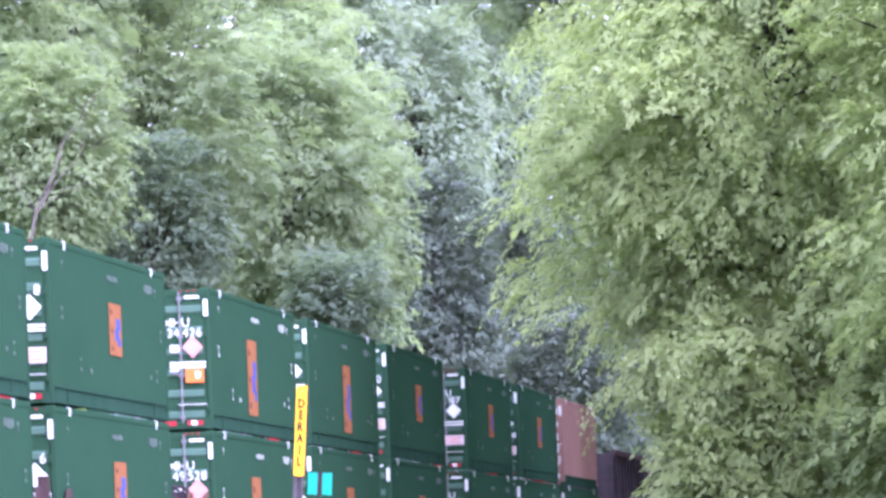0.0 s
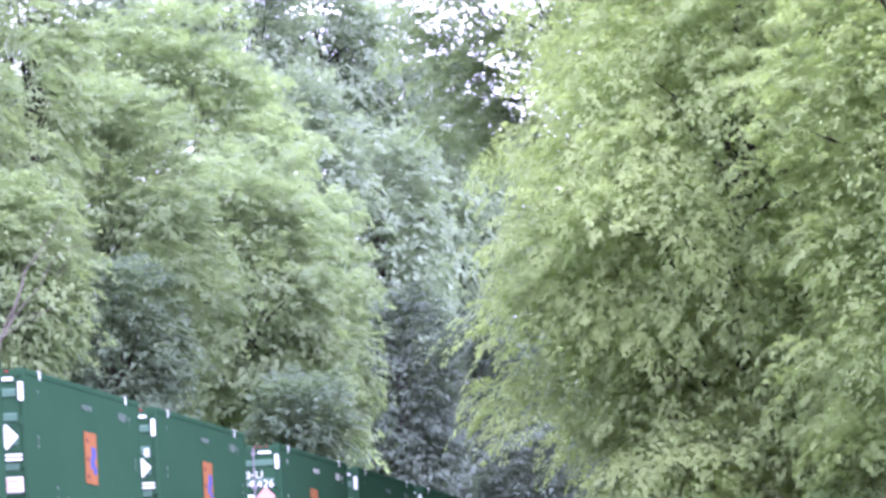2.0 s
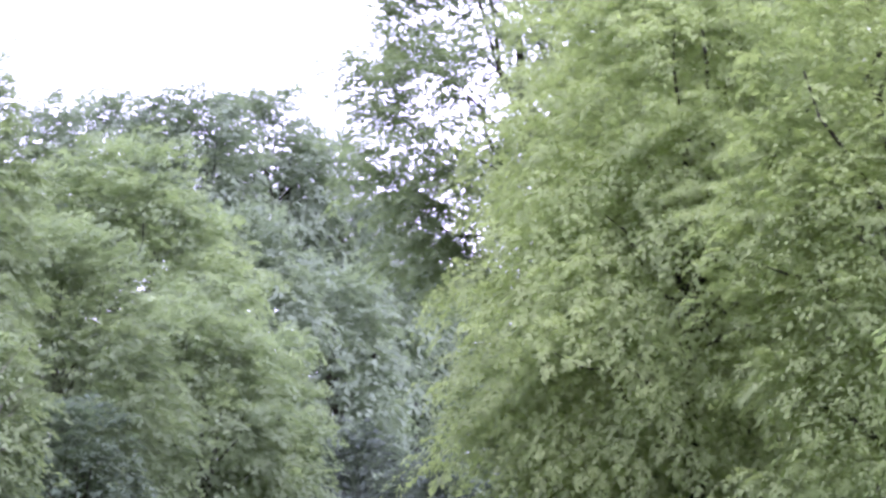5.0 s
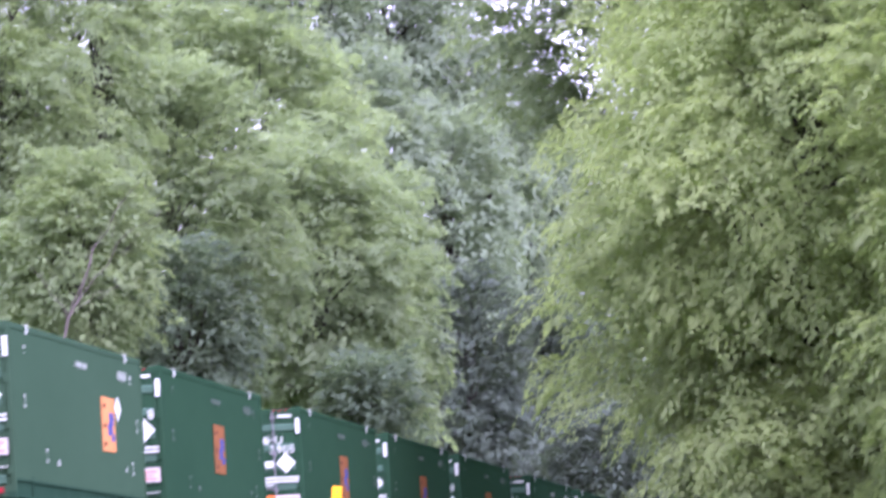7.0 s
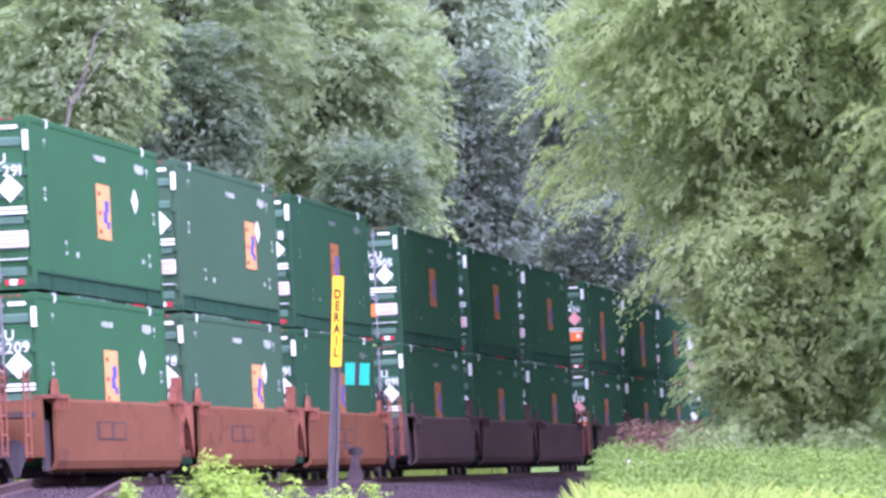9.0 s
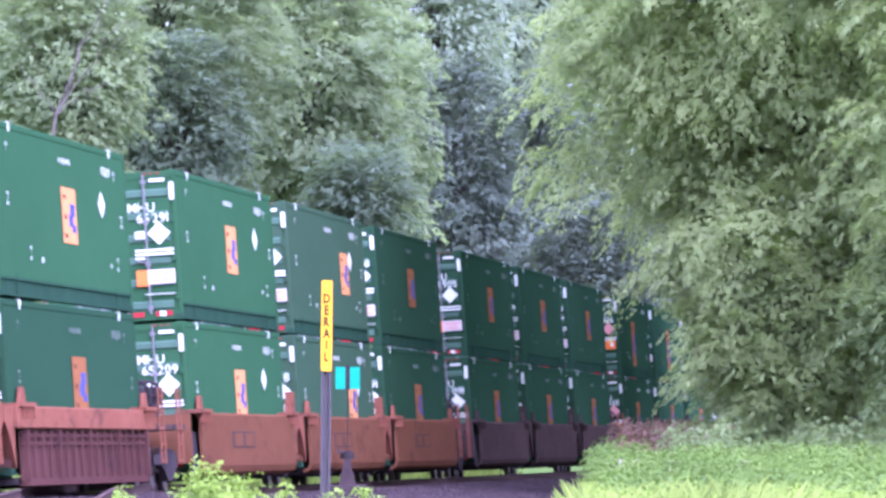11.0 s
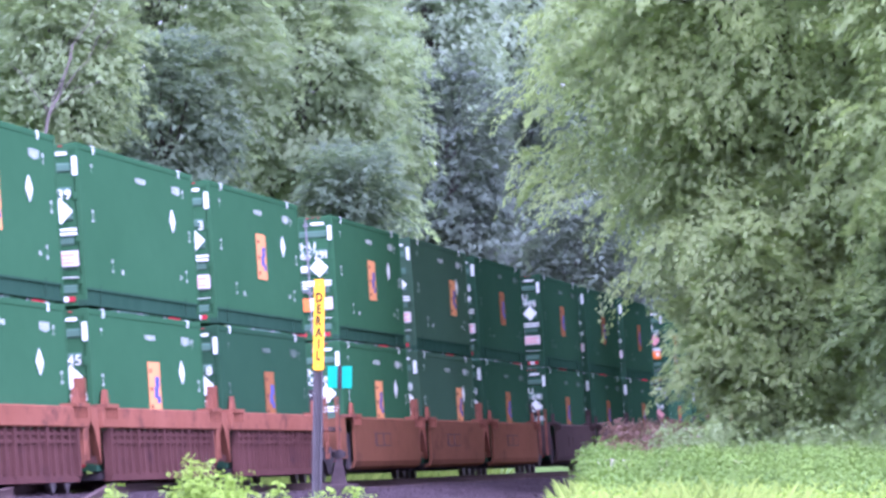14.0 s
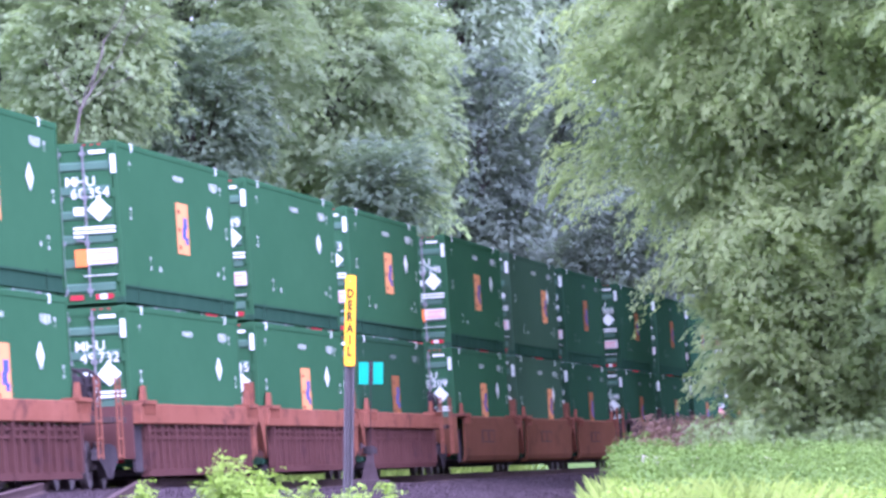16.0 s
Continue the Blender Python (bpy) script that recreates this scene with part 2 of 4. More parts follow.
def line_strip(name, lats, ss, height, mat, label, category):
    nl, ns = len(lats), len(ss)
    verts = [tuple(LINE @ Vector((a, b, height(a, b)))) for b in ss for a in lats]
    faces = [(j * nl + i, j * nl + i + 1, (j + 1) * nl + i + 1, (j + 1) * nl + i) for j in range(ns - 1) for i in range(nl - 1)]
    me = bpy.data.meshes.new(name)
    me.from_pydata(verts, [], faces)
    for p in me.polygons:
        p.use_smooth = True
    me.materials.append(mat)
    return tagged(new(name, me), label, category, kind="structure")


steps = [i * 1.5 for i in range(-14, 15)]
lat_far = [60, 75, 100, 140, 220, 400, 800, 1600, 3500]
lats = [-v for v in lat_far[::-1]] + [-50, -42, -35, -29, -25] + steps + [24, 30, 38, 48] + lat_far
ss = [-1500, -700, -350, -250] + [-200 + 6 * i for i in range(110)] + [470, 520, 600, 750, 1000, 1500, 2400, 4000]
line_strip("ground", lats, ss, ground_z, EARTH, "uneven grassy ground rising to a wooded hillside", "ground")


def ballast_z(a, s):
    n = 0.05 * noise.noise((a * 0.7, s * 0.35, 2.0)) + 0.03 * noise.noise((a * 2.5, s * 1.6, 7.0))
    right = 5.6 if 0 < s < 150 else 3.9
    if a < 1.5:
        return -0.22 + a * CANT + n - 0.5 * ease(1.6, 4.4, -a)
    return -0.22 + 1.5 * CANT + n - 0.2 * ease(1.5, 4.6, a) - 0.5 * ease(right - 0.9, right + 0.6, a)


line_strip("ballast", [-4.6 + 0.2 * i for i in range(56)], [-140 + 0.8 * i for i in range(440)], ballast_z, STONE,
           "grey-mauve crushed stone ballast under the track", "ballast")

# ---- rails: head, web and foot swept along the line ----
RAIL_OUT = [(-0.07, -0.17), (0.07, -0.17), (0.07, -0.155), (0.012, -0.135), (0.012, -0.045), (0.036, -0.035), (0.036, -0.006), (0.028, 0), (-0.028, 0), (-0.036, -0.006), (-0.036, -0.035), (-0.012, -0.045), (-0.012, -0.135), (-0.07, -0.155)]


def swept(name, path, label):
    bm = bmesh.new()
    rings = []
    for i, p in enumerate(path):
        a, b = Vector(path[max(0, i - 1)]), Vector(path[min(len(path) - 1, i + 1)])
        d = (b - a).normalized()
        side = d.cross(Vector((0, 0, 1))).normalized()
        rings.append([bm.verts.new(Vector(p) + side * x + Vector((0, 0, z))) for x, z in RAIL_OUT])
    n = len(RAIL_OUT)
    for r0, r1 in zip(rings, rings[1:]):
        for k in range(n):
            bm.faces.new((r0[k], r0[(k + 1) % n], r1[(k + 1) % n], r1[k]))
    bm.faces.new(rings[0])
    bm.faces.new(rings[-1][::-1])
    bmesh.ops.recalc_face_normals(bm, faces=bm.faces)
    return tagged(part(name, bm, RAIL), label, "rail", kind="structure")


for gauge in (-0.755, 0.755):
    swept("rail", [tuple(TRACK @ Vector((gauge, s, 0))) for s in range(-150, 260, 10)], "rusty steel running rail with a polished head")
SIDING = [(siding_x(y), y, 0.22 - 0.16 * ease(140, 172, y)) for y in [60 + 2.5 * i for i in range(46)]]
for gauge in (-0.74, 0.74):
    swept("siding_rail", [(x + gauge, y, z) for x, y, z in SIDING], "dark rusty siding rail curving away from the main track")


def siding_bed():
    bm = bmesh.new()
    rows = []
    for i, (x, y, z) in enumerate(SIDING[:32]):
        rows.append([bm.verts.new((x + a, y, z + h + 0.03 * noise.noise((a * 2, y * 0.9, 5.0)))) for a, h in ((-2.6, -0.75), (-1.5, -0.2), (-0.8, -0.19), (0, -0.19), (0.8, -0.19), (1.5, -0.2), (2.8, -0.8))])
    for r0, r1 in zip(rows, rows[1:]):
        for k in range(6):
            bm.faces.new((r0[k], r0[k + 1], r1[k + 1], r1[k]))
    return tagged(part("siding_ballast", bm, STONE), "grey crushed stone bed of the siding", "ballast", kind="structure")


siding_bed()

# ---- containers: 53 foot boxes, local y runs from the door end to the front ----
LEN, WID, HIG = 16.15, 1.295, 2.88
GAP = (0.0, 19.096, 38.192)
CAR = 61.688
POSTS = (0.0, 1.98, 14.17, LEN)


def side_mark(y0, y1, z0, z1, proud=0.006):
    return (WID + 0.001, WID + proud, y0, y1, z0, z1)


def end_mark(x0, x1, z0, z1, proud=0.006):
    """x counted inwards from the right-hand corner of the door end, z down from the top."""
    return (WID - x1, WID - x0, -0.04 - proud, -0.036, HIG - z1, HIG - z0)


def lozenge(mat, parent, name, cx, cz, rx, rz, face):
    bm = bmesh.new()
    pts = [(cx - rx, cz), (cx, cz - rz), (cx + rx, cz), (cx, cz + rz)]
    if face == 'side':
        prism(bm, pts, WID + 0.001, WID + 0.007, axis='x')
    else:
        prism(bm, pts, -0.05, -0.038)
    return part(name, bm, mat, parent)


def container(paint, label, panel=True, placard=WHITE, orange=False, marks=True, at=7.7, ink=None, logo=None, tall=0.96, diamond=True):
    ink, logo = ink or MARK, logo or AMBER
    box_thing = tagged(new("shipping_container"), label, "container", group="double-stacked train containers")
    # body with plated sides: shallow vertical seams every 1.2 m
    bm = bmesh.new()
    box(bm, -WID + 0.03, WID - 0.012, 0.05, LEN - 0.03, 0.32, HIG - 0.05)
    part("body", bm, paint, box_thing)
    roof = bmesh.new()
    box(roof, -WID + 0.04, WID - 0.04, 0.06, LEN - 0.06, HIG - 0.05, HIG - 0.02)
    for k in range(26):
        box(roof, -WID + 0.12, WID - 0.12, 0.3 + k * 0.6, 0.55 + k * 0.6, HIG - 0.021, HIG - 0.004)
    part("roof", roof, paint, box_thing)
    for sx in (1, -1):
        a, b = sorted((sx * (WID - 0.09), sx * WID))
        part("top_rail", boxes((a, b, 0, LEN, HIG - 0.11, HIG), bevel=0.012), paint, box_thing)
        bm = bmesh.new()
        a, b = sorted((sx * (WID - 0.13), sx * (WID - 0.035)))
        box(bm, a, b, 0.1, LEN - 0.1, 0.02, 0.34)
        a, b = sorted((sx * (WID - 0.13), sx * (WID - 0.004)))
        box(bm, a, b, 0.1, LEN - 0.1, 0.29, 0.33)
        box(bm, a, b, 0.1, LEN - 0.1, 0.02, 0.06)
        part("bottom_rail", bm, RAIL_DARK, box_thing)
        for y in (0.0, LEN):
            a, b = sorted((sx * (WID - 0.08), sx * (WID + 0.003)))
            part("post", boxes((a, b, max(-0.02, y - 0.07), min(LEN + 0.02, y + 0.07), 0.11, HIG - 0.1)), paint, box_thing)
            a, b = sorted((sx * (WID - 0.16), sx * (WID + 0.006)))
            for z0, z1 in ((0.0, 0.12), (HIG - 0.105, HIG + 0.008)):
                part("corner_casting", boxes((a, b, max(-0.025, y - 0.09), min(LEN + 0.025, y + 0.09), z0, z1), bevel=0.01), paint if z1 > 1 else RAIL_DARK, box_thing)
        for y in POSTS[1:3]:
            a, b = sorted((sx * (WID - 0.16), sx * (WID + 0.006)))
            part("stacking_post", boxes((*sorted((sx * (WID - 0.1), sx * (WID - 0.008))), y - 0.05, y + 0.05, 0.0, 0.4)), RAIL_DARK, box_thing)
            part("stacking_casting", boxes((a, b, y - 0.07, y + 0.07, HIG - 0.14, HIG + 0.014), bevel=0.01), WHITE, box_thing, "pale stacking casting")
    # door end: two ribbed leaves, frame, rods
    for x0, x1 in ((-WID + 0.1, -0.01), (0.01, WID - 0.1)):
        bm = bmesh.new()
        box(bm, x0, x1, 0.0, 0.05, 0.2, HIG - 0.14)
        door = part("door", bm, paint, box_thing)
        ribs = bmesh.new()
        for k in range(6):
            z = HIG - 0.43 - k * 0.43
            prism(ribs, [(0.0, z - 0.085), (-0.035, z - 0.055), (-0.035, z + 0.055), (0.0, z + 0.085)], x0 + 0.06, x1 - 0.06, axis='x')
        part("door_rib", ribs, GREEN_RIB if paint is not BROWN_BOX else WHITE, door, "pale pressed ribs")
        for rx in ((0.685, 0.245) if x0 > 0 else (-0.245, -0.685)):
            bm = bmesh.new()
            rod(bm, (rx, -0.06, 0.14), (rx, -0.06, HIG - 0.06), 0.02)
            for z in (0.25, 1.1, 1.9, HIG - 0.2):
                box(bm, rx - 0.05, rx + 0.05, -0.085, -0.03, z - 0.035, z + 0.035)
            rod(bm, (rx - 0.2, -0.07, 1.15), (rx, -0.07, 1.12), 0.014)
            part("locking_rod", bm, STEEL, box_thing, "pale steel locking rod")
        for z in (0.45, 1.2, 1.95, 2.6):
            hx = x1 if x0 > 0 else x0
            part("hinge", boxes((hx - 0.05, hx + 0.05, -0.04, 0.02, z - 0.07, z + 0.07), bevel=0.01), paint, box_thing)
    part("end_header", boxes((-WID + 0.05, WID - 0.05, -0.02, 0.06, HIG - 0.14, HIG - 0.005)), paint, box_thing)
    part("end_sill", boxes((-WID + 0.05, WID - 0.05, -0.02, 0.06, 0.02, 0.2)), paint, box_thing)
    for k in range(3):
        part("top_lamp", boxes(end_mark(0.28 + k * 0.13, 0.34 + k * 0.13, 0.035, 0.06, 0.008)), RED, box_thing, "small red marker")
    part("top_stripe", boxes(end_mark(0.2, 0.5, 0.15, 0.21, 0.012)), WHITE, box_thing)
    part("corner_stripe", boxes(end_mark(0.03, 0.12, 0.24, 0.57, 0.012)), WHITE, box_thing)
    for a, b in ((0.2, 0.32), (0.44, 0.52), (0.74, 0.98)):
        part("red_reflector", boxes(end_mark(a, b, 2.7, 2.79, 0.01)), RED, box_thing)
    part("white_reflector", boxes(end_mark(0.32, 0.44, 2.7, 2.79, 0.01)), WHITE, box_thing)
    if orange:
        part("orange_label", boxes(end_mark(0.15, 0.52, 1.62, 1.92, 0.045)), ORANGE, box_thing)
        part("white_sign", boxes(end_mark(0.22, 0.32, 1.7, 1.83, 0.05)), WHITE, box_thing)
    else:
        part("white_sign", boxes(end_mark(0.1, 0.62, 1.9, 2.17, 0.045)), SIGN, box_thing)
        part("orange_label", boxes(end_mark(0.62, 0.84, 1.9, 2.2, 0.045)), ORANGE, box_thing)
        red = boxes(end_mark(0.16, 0.56, 1.95, 2.0, 0.05), end_mark(0.22, 0.56, 2.03, 2.06, 0.05), end_mark(0.16, 0.58, 2.09, 2.13, 0.05))
        part("sign_print", red, PINK, box_thing)
    bars = [end_mark(0.1, 0.84, 1.5, 1.545, 0.045), end_mark(0.1, 0.84, 1.575, 1.62, 0.045), end_mark(0.66, 0.84, 1.65, 1.69, 0.045), end_mark(0.64, 0.82, 1.15, 1.29, 0.045), end_mark(0.12, 0.7, 2.36, 2.375, 0.045)]
    for bar in bars:
        part("print_bar", boxes(bar), WHITE, box_thing)
    lozenge(placard, box_thing, "placard", WID - 0.36, HIG - 1.2, 0.215, 0.225, 'end').location.y -= 0.04
    # side markings
    if marks:
        def bars_at(y, z, w, h, n, name, upright=False):
            bm = bmesh.new()
            for k in range(n):
                if upright:
                    box(bm, *side_mark(y + 0.09 * (k % 2), y + w - 0.07 * (k % 2), z - (k + 1) * h * 1.5, z - (k + 1) * h * 1.5 + h))
                else:
                    box(bm, *side_mark(y + k * w * 1.5, y + k * w * 1.5 + w * (0.8 + 0.2 * (k % 2)), z - h * (1.0 + 0.12 * (k % 3)), z))
            tagged(part(name, bm, ink, box_thing), kind="stuff")
        bars_at(7.6, HIG - 0.36, 0.2, 0.085, 5, "side_print")
        bars_at(13.0, HIG - 0.33, 0.2, 0.14, 4, "side_number")
        bars_at(14.5, HIG - 0.33, 0.2, 0.07, 2, "small_print", True)
        bars_at(1.5, HIG - 0.3, 0.16, 0.06, 2, "small_print", True)
        bars_at(1.3, HIG - 1.12, 0.2, 0.055, 3, "small_print", True)
        bars_at(15.2, HIG - 1.12, 0.2, 0.055, 3, "small_print", True)
        bars_at(3.6, HIG - 1.95, 0.16, 0.06, 3, "small_print", True)
        bars_at(4.9, HIG - 2.14, 0.3, 0.09, 1, "small_print")
        bars_at(14.4, HIG - 1.9, 0.16, 0.06, 3, "small_print", True)
        bars_at(13.5, HIG - 2.05, 0.24, 0.08, 1, "small_print")
        if diamond:
            lozenge(WHITE, box_thing, "side_lozenge", 12.75, HIG - 1.02, 0.42, 0.23, 'side')
    if panel:
        z0, z1 = HIG - 0.86 - tall, HIG - 0.86
        part("amber_panel", boxes(side_mark(at, at + 1.7, z0, z1)), logo, box_thing)
        # a blue figure over a dark zigzag stroke
        bm = bmesh.new()
        for y0, y1, f0, f1 in ((0.75, 1.3, 0.3, 0.52), (0.95, 1.5, 0.5, 0.72), (1.15, 1.55, 0.2, 0.34)):
            box(bm, *side_mark(at + y0, at + y1, z0 + f0 * tall, z0 + f1 * tall, 0.011))
        part("blue_mark", bm, BLUE, box_thing)
        for f in (0.13, 0.47, 0.83):
            part("brown_mark", boxes(side_mark(at + 0.2, at + 0.5, z0 + (f - 0.04) * tall, z0 + (f + 0.04) * tall, 0.011)), BROWN_INK, box_thing)
    return box_thing


GLYPHS = {}


def glyph(ch, size):
    """One letter's mesh, its left edge at x = 0, and the width that it takes."""
    if (ch, size) not in GLYPHS:
        me = lettering(ch, size, bold=0.004)
        left = min(v.co.x for v in me.vertices)
        right = max(v.co.x for v in me.vertices)
        me.transform(Matrix.Translation((-left, 0, 0)))
        GLYPHS[ch, size] = (me, right - left)
    return GLYPHS[ch, size]


def write_on(thing, text, name, size, x, z):
    """Letters set one by one from the right end leftwards."""
    for ch in reversed(text):
        if ch == " ":
            x -= size * 0.16
            continue
        me, w = glyph(ch, size)
        x -= w
        shared(name, me, WHITE, thing, m=pose(x, -0.048, z))
        x -= size * 0.1


def number_on(thing, letters, digits):
    write_on(thing, letters, "letter", 0.255, WID - 0.42, HIG - 0.78)
    write_on(thing, digits, "digit", 0.255, WID - 0.17, HIG - 0.99)


PROTO = {
    "plain": container(GREEN, "green steel container with white markings and no logo panel", panel=False),
    "fresh": container(GREEN, "bright green steel container with an amber logo panel"),
    "faded": container(GREEN_FADED, "faded grey-green steel container with an amber logo panel", at=10.6),
    # deep, tall and pink carry the shade of the far track in their colours
    "deep": container(GREEN_SHADED, "green steel container, paint and amber logo panel darkened for shade", ink=MARK_SHADED, logo=AMBER_SHADED, diamond=False),
    "tall": container(GREEN_SHADED, "green steel container darkened for shade, with a tall amber panel", ink=MARK_SHADED, logo=AMBER_SHADED, tall=1.6, diamond=False),
    "pink": container(GREEN_SHADED, "green container darkened for shade, with pink placard and orange label", placard=PINK, orange=True, at=6.6, tall=1.6, diamond=False, logo=AMBER_SHADED),
    "brown": container(BROWN_BOX, "plain brown steel container with a pale door end", panel=False, marks=False),
}
used = set()


def place_container(kind):
    ob = PROTO[kind]
    if kind in used:
        ob = copy_thing(ob, Matrix())
    used.add(kind)
    return ob


# (slot, upper kind, letters, digits, lower kind, letters, digits)
LOADS = [
    # most slots from 2 on take the kinds darkened for tree shade
    (-6, "fresh", "", "", "fresh", "", ""), (-5, "fresh", "", "", "fresh", "", ""), (-4, "fresh", "", "", "fresh", "", ""),
    (-3, "fresh", "MHU", "60 354", "plain", "MHU", "49 732"), (-2, "plain", "U", "39", "fresh", "U", "45"), (-1, "fresh", "U", "3", "deep", "U", "8"),
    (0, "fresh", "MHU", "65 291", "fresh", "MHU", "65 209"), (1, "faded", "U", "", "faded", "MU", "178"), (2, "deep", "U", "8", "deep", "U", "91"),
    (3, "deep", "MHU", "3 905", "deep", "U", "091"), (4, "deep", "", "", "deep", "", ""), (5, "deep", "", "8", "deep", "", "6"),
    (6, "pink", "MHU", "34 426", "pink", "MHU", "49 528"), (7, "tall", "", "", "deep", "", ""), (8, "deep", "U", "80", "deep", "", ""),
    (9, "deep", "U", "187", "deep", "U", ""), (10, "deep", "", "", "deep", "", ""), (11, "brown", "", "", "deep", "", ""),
]
NUMBERS = []
ROLLING = []      # (thing, distance along the train, height)
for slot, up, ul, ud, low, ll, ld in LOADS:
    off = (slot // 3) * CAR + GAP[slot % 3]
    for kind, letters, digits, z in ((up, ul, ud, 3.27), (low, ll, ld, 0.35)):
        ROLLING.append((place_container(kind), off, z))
        NUMBERS.append((letters, digits))
for (ob, _, _), (letters, digits) in zip(ROLLING, NUMBERS):
    number_on(ob, letters, digits)


# ---- three-unit well cars ----
SILL, FLOOR = 1.47, 0.27


def wheelset(parent, y):
    bm = bmesh.new()
    rod(bm, (-0.95, 0, 0), (0.95, 0, 0), 0.08, n=10)
    for x in (-0.76, 0.76):
        rod(bm, (x - 0.065, 0, 0), (x + 0.065, 0, 0), 0.42, n=28)
        rod(bm, (x - 0.09, 0, 0), (x + 0.09, 0, 0), 0.13, n=12)
    for k in range(5):
        a = k * 2 * math.pi / 5
        for x in (-0.83, 0.83):
            rod(bm, (x - 0.01, 0.22 * math.cos(a), 0.22 * math.sin(a)), (x + 0.01, 0.22 * math.cos(a), 0.22 * math.sin(a)), 0.035, n=6)
    ob = part("wheelset", bm, WHEEL, parent, "steel wheelset")
    ob.location = (0, y, 0.42)
    return ob


def bogie(car, y):
    bm = bmesh.new()
    for sx in (-1, 1):
        a, b = sorted((sx * 0.92, sx * 1.06))
        prism(bm, [(y - 1.25, 0.5), (y - 0.7, 0.36), (y - 0.35, 0.18), (y + 0.35, 0.18), (y + 0.7, 0.36), (y + 1.25, 0.5), (y + 1.25, 0.66), (y + 0.5, 0.78), (y - 0.5, 0.78), (y - 1.25, 0.66)], a, b, axis='x')
        for k in (-0.16, 0, 0.16):
            rod(bm, (sx * 1.0, y + k, 0.24), (sx * 1.0, y + k, 0.6), 0.07, n=8)
    box(bm, -0.95, 0.95, y - 0.2, y + 0.2, 0.4, 0.72)
    part("bogie_frame", bm, BLACK, car, "grimy black bogie frame")
    return [wheelset(car, y - 0.89), wheelset(car, y + 0.89)]


def well_unit(car, y, ribbed, skin, sill, first, last):
    """One well holding a stack whose door end stands at y."""
    a, b = y - 0.45, y + LEN + 0.45
    for sx in (1, -1):
        bm = bmesh.new()
        if ribbed:
            lo, hi = sorted((sx * 1.36, sx * 1.40))
            box(bm, lo, hi, a + 0.9, b - 0.9, FLOOR, SILL - 0.4)
            part("well_side", bm, skin, car, "ribbed maroon well side")
            top = bmesh.new()
            lo, hi = sorted((sx * 1.34, sx * 1.52))
            box(top, lo, hi, a, b, SILL - 0.36, SILL, bevel=0.02)
            part("side_sill", top, sill, car, "rust-orange top chord")
            for k in range(17):
                yy = a + 1.1 + k * (b - a - 2.2) / 16
                w = 0.1 if k % 4 == 0 else 0.055
                lo, hi = sorted((sx * 1.39, sx * (1.47 if k % 4 else 1.5)))
                part("stake", boxes((lo, hi, yy - w, yy + w, FLOOR, SILL - 0.34)), skin, car)
            for z in (SILL - 0.47, SILL - 0.6):
                lo, hi = sorted((sx * 1.395, sx * 1.45))
                part("stringer", boxes((lo, hi, a + 0.9, b - 0.9, z - 0.025, z + 0.025)), skin, car)
            part("bottom_chord", boxes((*sorted((sx * 1.33, sx * 1.46)), a + 1.0, b - 1.0, FLOOR - 0.09, FLOOR + 0.03)), skin, car)
        else:
            o = [(1.42, SILL), (1.50, SILL - 0.05), (1.50, FLOOR + 0.16), (1.45, FLOOR + 0.03), (1.30, FLOOR - 0.03), (1.30, FLOOR + 0.04), (1.41, FLOOR + 0.08), (1.44, FLOOR + 0.2), (1.44, SILL - 0.1), (1.34, SILL - 0.06), (1.34, SILL)]
            prism(bm, [(sx * p, q) for p, q in o], a + 0.5, b - 0.5)
            part("well_side", bm, skin, car, "smooth rust-red well side")
            pl = boxes((*sorted((sx * 1.495, sx * 1.508)), y + 4.9, y + 8.6, 0.78, 1.1))
            part("data_panel", pl, OXIDE_DARK, car, "dull stencil panel")
            part("data_plate", boxes((*sorted((sx * 1.505, sx * 1.514)), y + 5.2, y + 6.6, 0.81, 1.07), (*sorted((sx * 1.505, sx * 1.514)), y + 7.0, y + 8.4, 0.81, 1.07)), skin, car)
        for yy, ww in ((a + 0.9, 1.6), (b - 0.9, 1.6)):
            bm = bmesh.new()
            lo, hi = sorted((sx * 1.2, sx * 1.58))
            box(bm, lo, hi, yy - ww / 2, yy + ww / 2, SILL - 0.012, SILL + 0.055)
            for k in range(4):
                lo, hi = sorted((sx * 1.5, sx * 1.57))
                box(bm, lo, hi, yy - 0.6 + k * 0.4, yy - 0.52 + k * 0.4, SILL - 0.2, SILL)
            part("walkway", bm, sill, car, "rusty perforated step over the sill")
            bm = bmesh.new()
            prism(bm, [(yy + 0.2, SILL), (yy + 0.95, SILL), (yy + 0.75, SILL + 0.33), (yy + 0.45, SILL + 0.33)], *sorted((sx * 1.33, sx * 1.39)), axis='x')
            part("guide_post", bm, sill, car, "rust-red container guide")
    for k in range(9):
        yy = a + 1.0 + k * (b - a - 2.0) / 8
        part("cross_bearer", boxes((-1.32, 1.32, yy - 0.12, yy + 0.12, FLOOR - 0.06, FLOOR + 0.06)), BLACK, car)
    for yy, s in ((a, 1), (b, -1)):
        out = -s
        bm = bmesh.new()
        box(bm, -1.36, 1.36, *sorted((yy, yy + out * 0.12)), 0.5, SILL - 0.02)
        box(bm, -0.4, 0.4, *sorted((yy, yy + out * (GAP[1] - LEN - 0.9) * 0.5)), 0.72, 1.12)
        part("bulkhead", bm, skin, car, "end bulkhead over the bogie")
